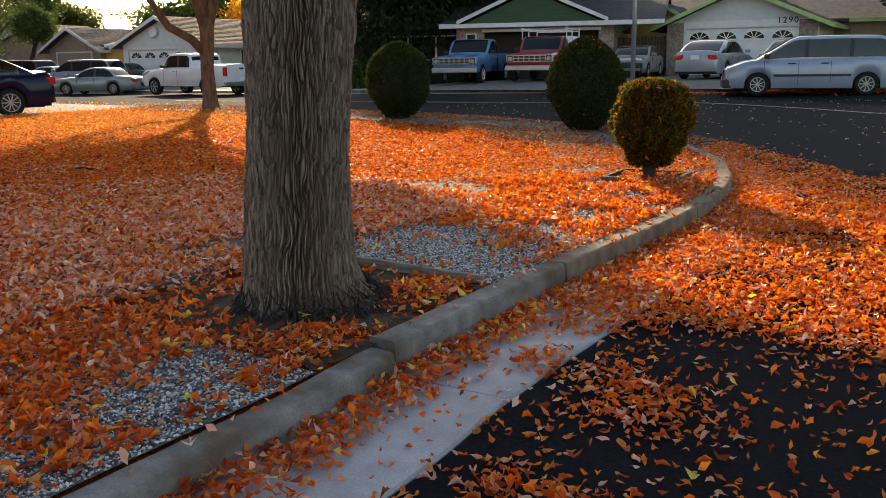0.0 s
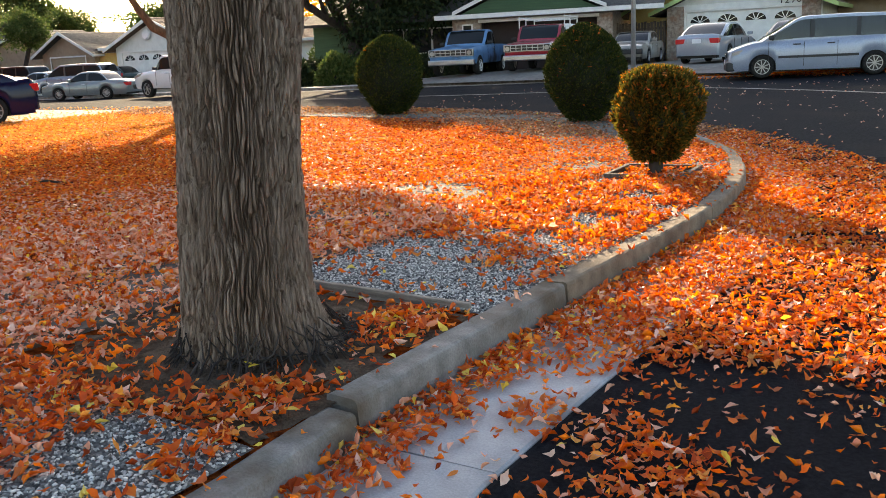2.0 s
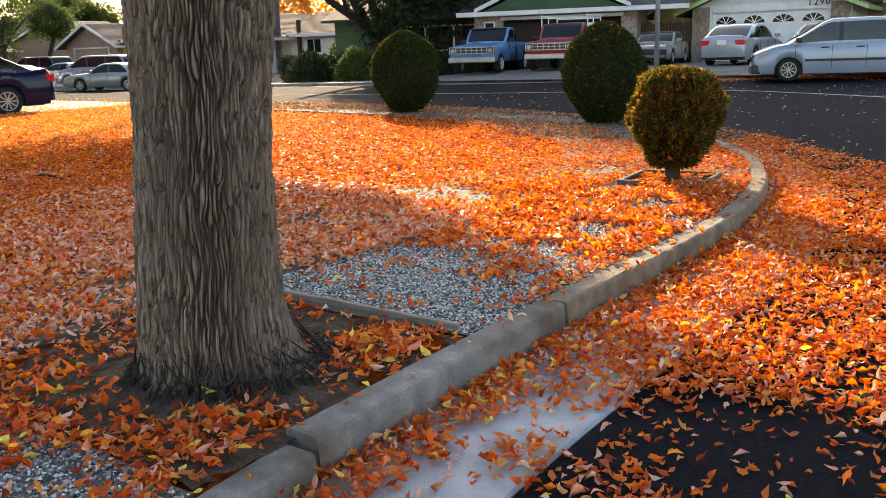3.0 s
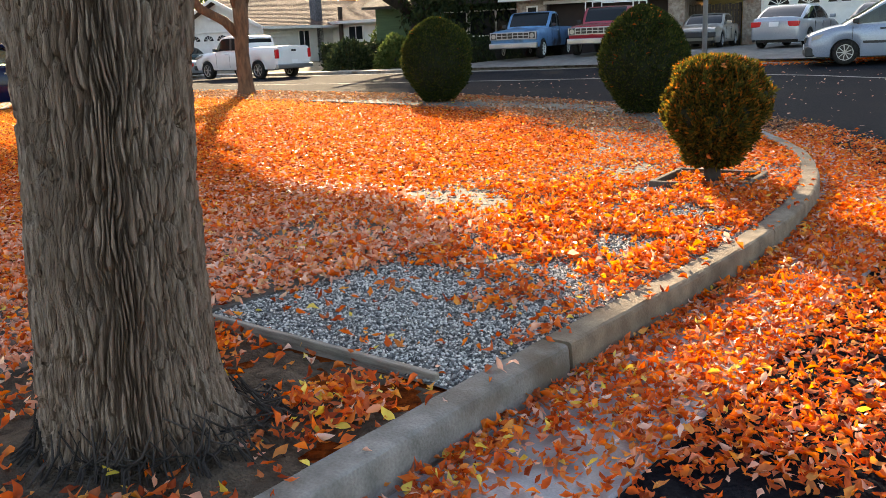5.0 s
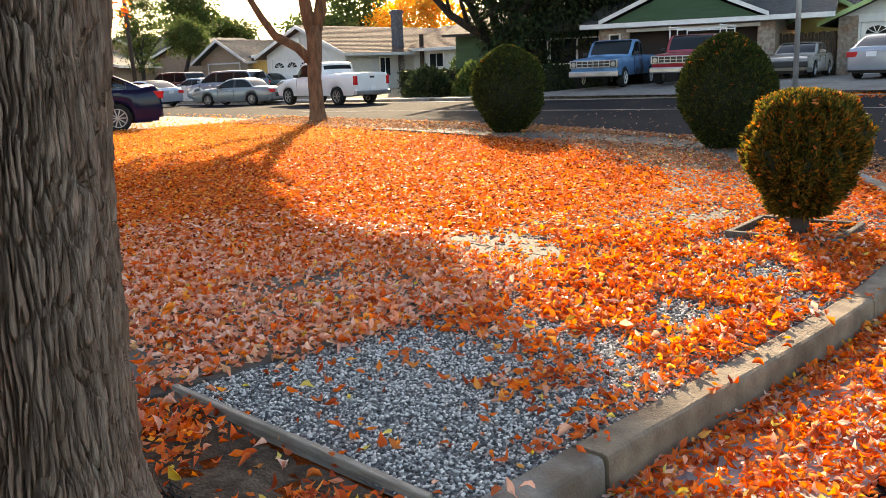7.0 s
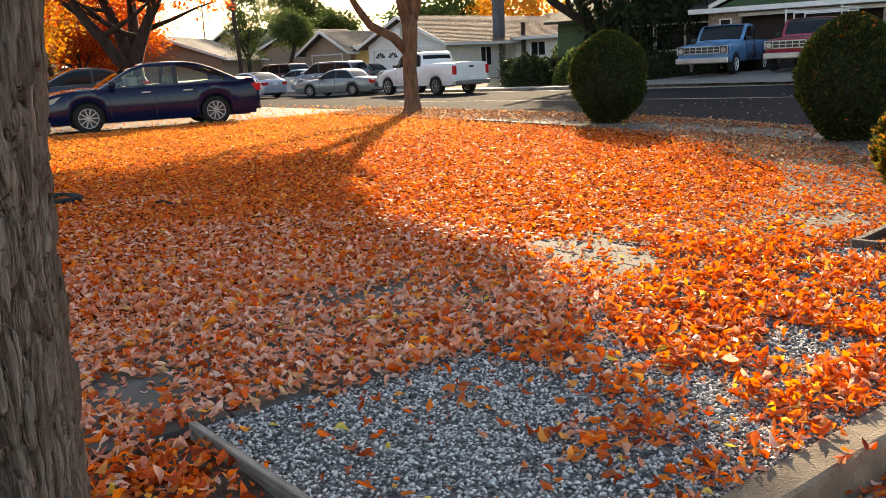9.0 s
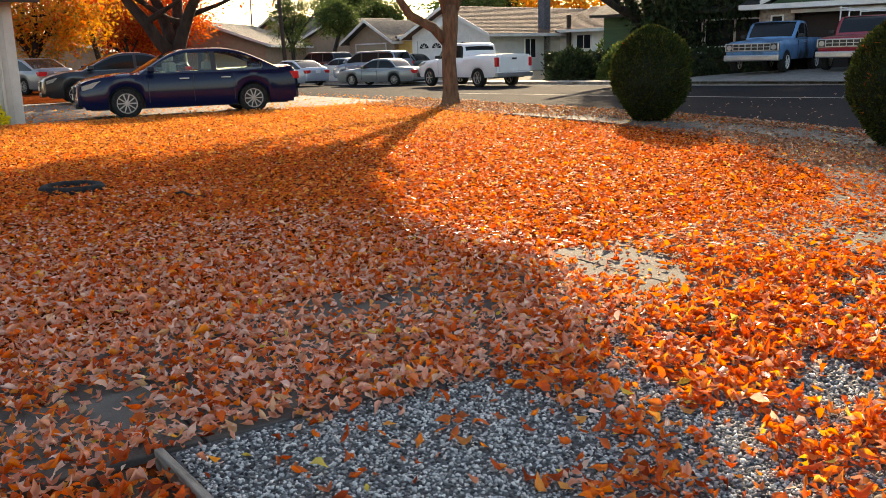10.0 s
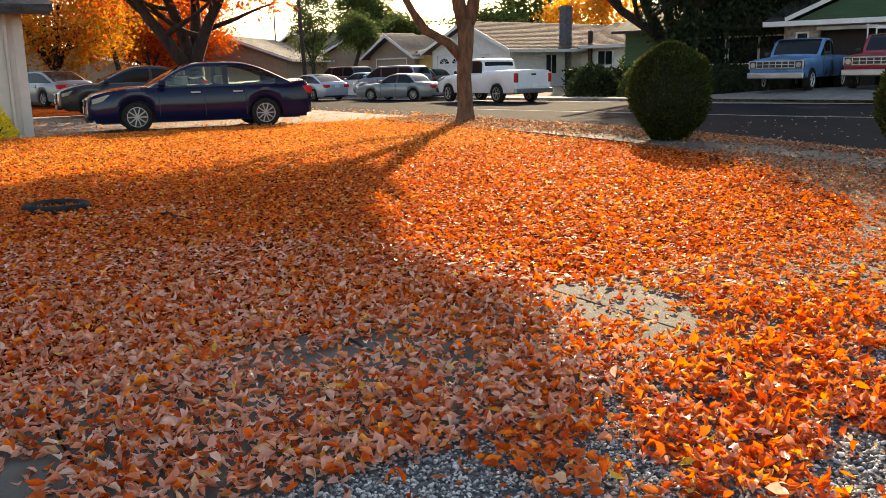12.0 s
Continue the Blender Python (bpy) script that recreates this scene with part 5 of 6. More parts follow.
part("wing_eave", boxed(6.9, 20.1, 5.54, 5.59, 2.34, 2.52), WHITE_TRIM, wh)
for x0 in (8.6, 12.2, 15.6):
    window_in(wh, x0, x0 + 1.1, 1.35, 2.15, "y", 6.2, -1, 1)
part("downpipe", boxed(8.0, 8.2, 5.9, 6.1, 0, 3.4), DARK_WOOD, wh)

bh = gable_house("brown_house", "small brown house with grey roof and tan garage door", -61.0, 35.5, gz(-58, 35.5, 0.05), 6, 5.6, 13, 2.45, 1.35, STUCCO_BROWN, ROOF_GREY, WHITE_TRIM, 0.55, opening=(0.9, 4.6, 2.05), door=GARAGE_TAN)
part("yellow_wall", boxed(5.6, 8.9, 0.4, 0.65, -0.3, 2.5), STUCCO_YELLOW, bh, "yellow stucco side wall")
part("side_roof", slab((5.9, -0.1, 2.55), (9.3, -0.1, 2.55), (9.3, 6.0, 3.75), (5.9, 6.0, 3.75), 0.14), ROOF_GREY, bh)
part("side_eave", boxed(6.2, 9.3, -0.16, -0.11, 2.38, 2.56), WHITE_TRIM, bh)

gable_house("grey_house", "distant grey house with a long dark roof", -84, 35.5, -0.1, 12, 13, 14, 2.5, 2.6, STUCCO_BROWN, ROOF_GREY, WHITE_TRIM, 0.6)
gable_house("grey_house", "distant house with white-edged gables behind the trees", -66, 21.5, 0.0, 50, 9, 11, 2.4, 1.6, STUCCO_BROWN, ROOF_GREY, WHITE_TRIM, 0.5)
gable_house("grey_house", "distant bluish house behind the small leaning tree", -72.5, 36.5, 0.0, 20, 9, 11, 2.5, 1.8, STUCCO_BROWN, ROOF_GREY, WHITE_TRIM, 0.5)

# green-gabled house with dark garage
GY = 20
gh = empty("green_house", -25.6, 35.3, gz(-21, 36, 0.12), GY)
bm = bmesh.new()
box(bm, 0.9, 2.1, 0.6, 0.8, -0.3, 2.5)
box(bm, 7.6, 8.1, 0.6, 0.8, -0.3, 2.6)
box(bm, 2.1, 7.6, 0.6, 0.8, 2.2, 2.6)
box(bm, 0.7, 0.9, 0.6, 11, -0.3, 2.5)
box(bm, 8.1, 8.3, 0.6, 11, -0.3, 2.5)
box(bm, 0.9, 8.1, 10.8, 11, -0.3, 2.7)
part("wall", bm, STONE_FACE, gh)
# open garage: near-black sheets set back here stand for the shade inside
part("garage_door_or_shade", boxed(2.1, 7.6, 1.3, 1.4, -0.1, 2.2), GARAGE_SHADE, gh)
part("garage_side", boxed(2.0, 2.1, 0.8, 1.3, -0.1, 2.2), GARAGE_SHADE, gh)
part("garage_lintel", boxed(2.0, 7.7, 0.53, 0.60, 2.2, 2.34), WHITE_TRIM, gh)
window_in(gh, 1.25, 1.65, 0.9, 2.1, "y", 0.6, -1, 0)
part("eave_board", boxed(0.0, 10.6, -0.06, 0.0, 2.40, 2.60), WHITE_TRIM, gh)
part("soffit", boxed(0.0, 10.6, 0.0, 0.7, 2.40, 2.44), WHITE_TRIM, gh)
part("roof", slab((0.0, 0.0, 2.58), (10.6, 0.0, 2.58), (10.6, 6.0, 4.25), (0.0, 6.0, 4.25), 0.14), ROOF_GREY, gh)
part("roof_back", slab((0.0, 6.0, 4.25), (10.6, 6.0, 4.25), (10.6, 11.5, 2.7), (0.0, 11.5, 2.7), 0.14), ROOF_GREY, gh)
part("gable", prism([(1.3, 2.62), (7.7, 2.62), (4.5, 4.0)], "y", 0.10, 0.22), GREEN_SIDING, gh, "dark green siding gable")
for s in (0, 1):
    xa = 0.9 if s == 0 else 8.1
    part("bargeboard", prism([(xa, 2.56), (xa, 2.74), (4.5, 4.28), (4.5, 4.10)], "y", -0.12, -0.06), WHITE_TRIM, gh)
    part("gable_roof", slab((xa, -0.1, 2.75), (4.5, -0.1, 4.29), (4.5, 5.8, 4.29), (xa, 5.8, 2.75), 0.10), ROOF_GREY, gh)
part("side_wing", boxed(-7.5, 0.6, 2.6, 2.8, -0.3, 2.5), GREEN_SIDING, gh, "dark green siding wing")
part("side_wing_roof", slab((-8.0, 2.0, 2.6), (0.0, 2.0, 2.6), (0.0, 7, 4.2), (-8.0, 7, 4.2), 0.14), ROOF_GREY, gh)
for x0 in (-3.8, -2.3, -0.9):
    window_in(gh, x0, x0 + 1.3, 0.95, 2.1, "y", 2.6, -1, 0)
part("porch_rail", boxed(-4.5, 0.4, 1.9, 1.98, 0.62, 0.72), WHITE_TRIM, gh)
tagged(gh, "house with dark green gable, white eaves and dark open garage", "house")

# white house with pale green bargeboards, number on the gable
nh = gable_house("numbered_house", "white house with pale green gable edge and stone pillars", -16.3, 40.9, gz(-13, 41, 0.12), 6, 6.7, 11, 2.45, 1.45, WHITE_PAINT, ROOF_GREY, GREEN_TRIM, 0.65, opening=(0.9, 5.8, 2.12), door=WHITE_PAINT, fan=4, gable=STUCCO_WHITE)
part("main_roof", slab((-3.5, 4.5, 2.55), (13.5, 4.5, 2.55), (13.5, 10.5, 4.7), (-3.5, 10.5, 4.7), 0.14), ROOF_GREY, nh)
part("main_roof_back", slab((-3.5, 10.5, 4.7), (13.5, 10.5, 4.7), (13.5, 16.5, 2.55), (-3.5, 16.5, 2.55), 0.14), ROOF_GREY, nh)
part("side_wall", boxed(6.72, 13.0, 5.0, 5.2, -0.3, 2.6), STUCCO_BROWN, nh)
part("porch_eave", boxed(7.4, 13.5, 4.40, 4.46, 2.36, 2.56), GREEN_TRIM, nh)
for x0 in (0.03, 5.88):
    pl = part("pillar", boxed(x0, x0 + 0.76, -0.10, -0.004, -0.1, 2.4), STONE_FACE, nh, "rough stone pillar facing")
    rg = np.random.default_rng(int(x0 * 7) + 3)
    zc = 0.0
    while zc < 2.3:
        hh = rg.uniform(0.10, 0.2)
        xc = x0
        while xc < x0 + 0.69:
            ww = rg.uniform(0.18, 0.4)
            part("stone", boxed(xc + 0.012, min(xc + ww, x0 + 0.76) - 0.012, -0.10 - rg.uniform(0.015, 0.05), -0.098, zc + 0.01, min(zc + hh, 2.4) - 0.01), STONE_FACE, pl)
            xc += ww
        zc += hh
txt = bpy.data.curves.new("house_number", "FONT")
txt.body, txt.size, txt.extrude, txt.align_x, txt.space_character = "1290", 0.38, 0.012, "CENTER", 1.25
txt.materials.append(NUMBER)
tob = new("house_number", txt)
tob.parent = nh
tob.matrix_basis = pose(5.38, -0.03, 2.27, 90, 0, 0)

# yellow gable and board fence between the two
yh = gable_house("yellow_house", "yellow gabled annexe behind a wooden fence", -19.4, 43.6, gz(-18, 43, 0.1), 8, 3.4, 5, 2.55, 1.0, STUCCO_YELLOW, ROOF_GREY, GREEN_TRIM, 0.5)
fence = empty("board_fence", -18.9, 40.6, gz(-18, 41, 0.1), 10)
for k in range(17):
    part("board", boxed(k * 0.15, k * 0.15 + 0.135, -0.012, 0.012, -0.1, 1.85 + 0.03 * math.sin(k * 2.1)), WOOD_FENCE, fence)
for zr in (0.3, 1.5):
    part("rail", boxed(0, 2.55, 0.014, 0.06, zr, zr + 0.09), WOOD_FENCE, fence)
tagged(fence, "dark weathered board fence between two houses", "fence")

# white picket fence
pf = empty("picket_fence", -59.5, 28.75, gz(-54, 28.75, 0.1), 1)
for k in range(96):
    part("picket", prism([(k * 0.14, 0.04), (k * 0.14 + 0.085, 0.04), (k * 0.14 + 0.085, 0.92), (k * 0.14 + 0.042, 1.0), (k * 0.14, 0.92)], "y", -0.012, 0.012), WHITE_PAINT, pf)
for zr in (0.25, 0.7):
    part("rail", boxed(0, 13.4, 0.014, 0.05, zr, zr + 0.08), WHITE_PAINT, pf)
tagged(pf, "white picket fence along the far front yards", "fence")

# own house: wall end with downpipe, by the driveway
oh = empty("corner_house", -20.95, 6.35, 0.10, 0)
bm = bmesh.new()
box(bm, -0.2, 0.0, -16, 0, -0.2, 2.55)
box(bm, -11, -0.2, -0.2, 0.0, -0.2, 2.55)
box(bm, -11, -10.8, -16, -0.2, -0.2, 2.55)
box(bm, -10.8, -0.2, -16, -15.8, -0.2, 2.55)
part("wall", bm, STUCCO_BEIGE, oh)
part("corner_board", boxed(-0.03, 0.03, -0.16, 0.03, -0.1, 2.5), STUCCO_BEIGE, oh)
dp = bmesh.new()
tube(dp, [(0.06, -0.30, 0.12), (0.06, -0.30, 2.2), (0.30, -0.30, 2.45)], [0.04, 0.04, 0.04], 10)
tube(dp, [(0.06, -0.30, 0.14), (0.10, -0.28, 0.05), (0.24, -0.24, 0.02)], [0.04, 0.04, 0.04], 10)
part("downpipe", dp, STUCCO_BEIGE, oh, "painted beige downpipe")
part("eave_board", boxed(0.50, 0.54, -16.5, 0.5, 2.38, 2.56), DARK_WOOD, oh)
part("soffit", boxed(-0.2, 0.5, -16.5, 0.5, 2.50, 2.54), STUCCO_BEIGE, oh)
part("gable_end", prism([(-11.5, 2.5), (0.5, 2.5), (-5.5, 4.6)], "y", -0.1, 0.0), STUCCO_BEIGE, oh)
part("roof", slab((0.55, -16.6, 2.58), (0.55, 0.55, 2.58), (-5.5, 0.55, 4.8), (-5.5, -16.6, 4.8), 0.14), ROOF_GREY, oh)
part("roof_back", slab((-11.5, -16.6, 2.58), (-11.5, 0.55, 2.58), (-5.5, 0.55, 4.8), (-5.5, -16.6, 4.8), 0.14), ROOF_GREY, oh)
tagged(oh, "beige stucco house wall with a downpipe at the driveway", "house")

# ---- poles and wires ----
def pole(name, label, x, y, z, height, r, material, lean=(0, 0), arms=0, sign=False):
    p = empty(name, x, y, z)
    bm = bmesh.new()
    tube(bm, [(0, 0, -0.3), (lean[0] * 0.5, lean[1] * 0.5, height * 0.5), (lean[0], lean[1], height)], [r, r * 0.9, r * 0.75], 12)
    part("shaft", bm, material, p, smooth=True)
    for k in range(arms):
        part("crossarm", boxed(lean[0] - 0.05, lean[0] + 0.05, lean[1] - 1.1, lean[1] + 1.1, height - 0.6 - 0.9 * k, height - 0.48 - 0.9 * k), DARK_WOOD, p)
    tagged(p, label, "pole")
    return p


lp = pole("street_pole", "slim galvanised street pole by the far kerb", -12.9, 29.6, gz(-12.9, 29.6, 0.05), 6.5, 0.085, STEEL_POLE)
b = bmesh.new()
tube(b, [(-0.05, 0, 3.35), (-0.65, -0.5, 3.72), (-1.5, -1.1, 4.3)], [0.02, 0.018, 0.015], 6)
part("bracket", b, WHITE_TRIM, lp)
pole("utility_pole", "tall dark wooden utility pole behind the parked cars", -52.5, 26.4, -0.3, 11, 0.13, DARK_WOOD, (-0.3, -0.3))
pole("utility_pole", "leaning brown wooden utility pole by the golden maple", -50.2, 15.0, 0.0, 10, 0.14, DARK_WOOD, (-1.0, -1.6))
pole("utility_pole", "distant utility pole with crossarm above the roofs", -150, 64, 0, 14, 0.16, DARK_WOOD, (0, 0), 1)
pole("utility_pole", "distant utility pole with crossarm behind the brown house", -122, 69, 0, 13.5, 0.16, DARK_WOOD, (0, 0), 1)

# ---- background trees and shrubs ----
tree("maple_tree", "broad golden and orange maple behind the driveway", -50, 11.5, 0.0, 0.28, 1.8, 5, (0, 0, 5.0), (4.8, 4.8, 3.7), 420, 90, 0.9, 0.17, GOLD_CROWN, BARK_DARK, 21)
tree("maple_tree", "orange maple glowing behind the golden one", -62, 20.5, 0.0, 0.25, 1.8, 4, (0, 0, 5.0), (4.2, 4.2, 3.6), 360, 80, 1.0, 0.2, RED_CROWN, BARK_DARK, 22)
tree("driveway_tree", "dark-limbed tree with red leaves behind the sedan", -33.6, 13.6, 0.05, 0.42, 1.55, 4, (0, 0, 6.0), (4.6, 4.6, 3.4), 380, 80, 0.9, 0.17, RED_CROWN, BARK_DARK, 23, lower=-0.7)
tree("red_tree", "small bright red tree far down the street", -60, 18.8, 0.0, 0.15, 1.6, 4, (0, 0, 3.6), (2.0, 2.0, 1.3), 50, 50, 0.6, 0.22, RED_CROWN, BARK_DARK, 24)
tree("eucalyptus_tree", "airy light green tree beside the dark pole", -55.5, 28.3, -0.2, 0.14, 2.2, 4, (0, 0, 4.6), (1.5, 1.5, 3.2), 110, 90, 0.55, 0.14, GREEN_FAR, BARK_DARK, 25, droop=0.6)
tree("small_tree", "leaning olive-green tree before the distant house", -63.5, 34.9, 0.0, 0.16, 3.0, 4, (0.6, 0.6, 4.3), (1.6, 1.6, 1.5), 110, 90, 0.55, 0.15, GREEN_FAR, BARK_DARK, 26, (0.7, 0.7), 0.5)
# haze over these two distant trees is put into their lighter green
tree("conifer_tree", "tall hazy conifer beyond the houses", -88, 49, 0.0, 0.35, 5.0, 4, (0, 0, 8.0), (2.9, 2.9, 5.6), 220, 80, 1.0, 0.3, GREEN_FAR, BARK_DARK, 27)
tree("conifer_tree", "rounded hazy tree beyond the brown house roof", -92, 56, 0.0, 0.35, 3.0, 4, (0, 0, 5.5), (3.6, 3.6, 2.6), 160, 80, 1.0, 0.3, GREEN_FAR, BARK_DARK, 28)
tree("conifer_tree", "hazy green conifer behind the white house", -70, 58, 0.0, 0.35, 4.0, 4, (0, 0, 7.0), (3.4, 3.4, 4.4), 110, 55, 1.2, 0.40, GREEN_FAR, BARK_DARK, 29)
tree("red_tree", "flaming orange tree behind the tile roof", -57, 54.5, 0.0, 0.25, 3.0, 4, (0, 0, 5.4), (5.4, 3.0, 2.3), 110, 55, 1.0, 0.34, ORANGE_CROWN, BARK_DARK, 30)
tree("backyard_tree", "green tree over the white house roof", -64, 48, 0.0, 0.2, 3.0, 4, (0, 0, 4.6), (3.0, 3.0, 1.8), 90, 50, 0.9, 0.34, GREEN_FAR, BARK_DARK, 31)
# crown above view widened so that its shadow reaches the street corner
tree("shade_tree", "large drooping dark evergreen before the green house", -31.2, 35.6, gz(-31.2, 35.6, 0.1), 0.42, 2.3, 5, (2.2, 1.6, 7.9), (6.4, 6.4, 6.9), 1000, 90, 1.2, 0.22, GREEN_DARK, BARK_DARK, 32, (0.2, 0.1), 0.9, waist=([1.5, 5, 8], [3.3, 4.4, 7.5]))
# extra tree behind the roof, added only for its shadow
tree("shade_tree", "mostly unseen dark evergreen added to shade street and pickups", -26.0, 43.5, gz(-26, 43, 0.1), 0.35, 2.6, 4, (0, 0, 6.8), (4.6, 4.4, 4.4), 420, 100, 1.2, 0.26, GREEN_DARK, BARK_DARK, 33, droop=0.5)
tree("yard_tree", "green-gold tree at the edge of the numbered house", -5.2, 39.0, gz(-5, 39, 0.1), 0.2, 2.6, 4, (0, 0, 4.9), (2.6, 2.6, 1.7), 90, 60, 0.7, 0.16, GREEN_LIGHT, BARK_DARK, 34)
tree("yard_tree", "dark tree by the numbered house", -3.0, 45.0, gz(-3, 45, 0.1), 0.3, 2.6, 4, (0, 0, 6.2), (5.0, 4.4, 4.6), 200, 60, 1.1, 0.32, GREEN_DARK, BARK_DARK, 35)


# invented backdrop that blocks the bright sky below the maple crowns
tree("far_tree", "green backdrop tree added to close the end of the street", -84, 11, 0.0, 0.3, 1.6, 4, (0, 0, 3.6), (6.5, 6.5, 3.6), 200, 80, 1.2, 0.3, GREEN_FAR, BARK_DARK, 36)
tree("far_tree", "gold-green backdrop tree added beyond the parked cars", -82, 24, 0.0, 0.3, 1.6, 4, (0, 0, 3.4), (5.5, 5.5, 3.2), 180, 80, 1.1, 0.28, GOLD_CROWN, BARK_DARK, 37)
gable_house("grey_house", "low house added as dim backdrop beneath the maples", -74, 6, 0.0, 70, 14, 9, 2.4, 1.5, STUCCO_BROWN, ROOF_GREY, WHITE_TRIM, 0.5)


def shrub(name, label, x, y, z, w, h, count, size, material, seed, group=""):
    rng = np.random.default_rng(seed)
    s = empty(name, x, y, z)
    d = rng.normal(0, 1, (count, 3))
    d /= np.linalg.norm(d, axis=1)[:, None]
    d[:, 2] = np.abs(d[:, 2])
    k = rng.uniform(0.5, 1.0, (count, 1)) ** 0.5
    lump = np.array([1 + 0.25 * noise.noise(Vector(q) * 2.2 + Vector((seed, 0, 0))) for q in d])[:, None]
    pos = d * k * lump * np.array((w / 2, w / 2, h))
    f = new("foliage", sprigs("foliage", pos, d, size * rng.uniform(0.6, 1.4, count), rng, material, 0.6))
    f.parent = s
    b = bmesh.new()
    for a in range(5):
        limb(b, (0, 0, -0.05), (math.cos(a * 1.26), math.sin(a * 1.26), 1.2), h * 0.7, 0.03, rng, segs=3, sides=5)
    part("stems", b, BARK_DARK, s)
    return tagged(s, label, "shrub", group)


shrub("shrub", "rounded green shrub before the white house", -31.2, 31.0, gz(-31, 31, 0.1), 2.5, 1.35, 3500, 0.16, GREEN_DARK, 41, "shrubs by the white house")
shrub("shrub", "bushy green-gold shrub before the white house", -28.6, 31.6, gz(-28.6, 31.6, 0.1), 2.3, 1.5, 3500, 0.16, GREEN_FAR, 42, "shrubs by the white house")
shrub("shrub", "leggy shrub by the white house wall", -35.0, 37.0, gz(-35, 37, 0.1), 1.6, 1.9, 1200, 0.16, GREEN_FAR, 43, "shrubs by the white house")
shrub("flower_bush", "bright yellow flower bush at the house corner", -20.55, 5.6, 0.10, 0.8, 0.62, 1500, 0.06, FLOWER, 44)
hd = empty("hedge", -30.5, 33.6, gz(-30, 33.6, 0.1), 10)
rng = np.random.default_rng(50)
n = 9000
pp = np.stack([rng.uniform(-4.5, 8.5, n), rng.uniform(-0.55, 0.55, n), rng.uniform(0.02, 1.12, n)], 1)
side = rng.integers(0, 3, n)
pp[side == 0, 1] = -0.55
pp[side == 1, 2] = 1.12
pp += rng.normal(0, 0.05, (n, 3))
o2 = np.zeros((n, 3)); o2[:, 2] = 0.6; o2[:, 1] = -0.7
ho = new("foliage", sprigs("foliage", pp, o2, 0.14 * rng.uniform(0.6, 1.4, n), rng, GREEN_DARK, 0.6))
ho.parent = hd
# dark filler block painted as the hedge's shaded inside
part("shade_core", boxed(-4.45, 8.45, -0.48, 0.48, 0.0, 1.05, 0.08), INNER_SHADE, hd)
tagged(hd, "long dark clipped hedge before the houses", "hedge")


# ---- small things on the lawn ----
rg = np.random.default_rng(77)
ringo = empty("rubber_ring", -9.55, 5.0, 0.115, 20)
ringo.scale = (0.76, 0.76, 0.62)
bm = bmesh.new()
n1, n2 = 40, 12
rows = []
for i in range(n1):
    a = 2 * math.pi * i / n1
    w = 0.30 + 0.02 * noise.noise(Vector((math.cos(a), math.sin(a), 2)))
    rows.append([bm.verts.new(((w + 0.065 * math.cos(2 * math.pi * k / n2)) * math.cos(a) * 1.15, (w + 0.065 * math.cos(2 * math.pi * k / n2)) * math.sin(a), 0.045 + 0.07 * math.sin(2 * math.pi * k / n2))) for k in range(n2)])
for i in range(n1):
    for k in range(n2):
        bm.faces.new((rows[i][k], rows[(i + 1) % n1][k], rows[(i + 1) % n1][(k + 1) % n2], rows[i][(k + 1) % n2]))
bmesh.ops.recalc_face_normals(bm, faces=bm.faces)
part("tread", bm, RUBBER, ringo, smooth=True)
part("bed", boxed(-0.3, 0.3, -0.26, 0.26, -0.04, 0.01, 0.02), SOIL, ringo)
tagged(ringo, "old black rubber ring half sunk in the leaves", "ring")
stick = bmesh.new()
tube(stick, [(0, 0, 0.02), (0.25, 0.05, 0.05), (0.55, 0.02, 0.03), (0.8, 0.14, 0.02)], [0.012, 0.018, 0.016, 0.008], 7)
tube(stick, [(0.55, 0.02, 0.03), (0.66, -0.10, 0.06), (0.74, -0.13, 0.05)], [0.014, 0.01, 0.006], 6)
st = solid("fallen_branch", stick, BARK_DARK, smooth=True)
st.matrix_basis = pose(-8.55, 5.6, 0.13, 0, 0, 15) @ Matrix.Diagonal((0.55, 0.55, 0.7, 1))
tagged(st, "short dark fallen branch lying on the leaves", "branch")
# timber surround of the small shrub
fr = empty("shrub_surround", -3.06, 8.10, 0.13, 8)
for x0, x1, y0, y1 in ((-0.34, 0.34, -0.34, -0.30), (-0.34, 0.34, 0.30, 0.34), (-0.34, -0.30, -0.298, 0.298), (0.30, 0.34, -0.298, 0.298)):
    b = boxed(x0, x1, y0, y1, -0.04, 0.045, 0.006)
    part("timber", b, WOOD_FENCE, fr)
part("earth", boxed(-0.298, 0.298, -0.298, 0.298, -0.05, 0.012), SOIL, fr)
tagged(fr, "square of old timber edging round the small shrub", "edging")


# ---- gravel and fallen leaves ----
KX = np.array([(p.x, p.y) for p in fine])
KN = np.array([tuple(left_of(fine, i))[:2] for i in range(len(fine))])


def kerb_side(x, y):
    """Distance in from the kerb's outer edge; negative on the road."""
    out = np.empty(len(x))
    for k in range(0, len(x), 20000):
        q = np.stack([x[k:k + 20000], y[k:k + 20000]], 1)
        d2 = ((q[:, None, :] - KX[None]) ** 2).sum(-1)
        i = d2.argmin(1)
        s = ((q - KX[i]) * KN[i]).sum(1)
        out[k:k + 20000] = s
    return out


def blob(x, y, cx, cy, rx, ry=None):
    return np.exp(-(((x - cx) / rx) ** 2 + ((y - cy) / (ry or rx)) ** 2))


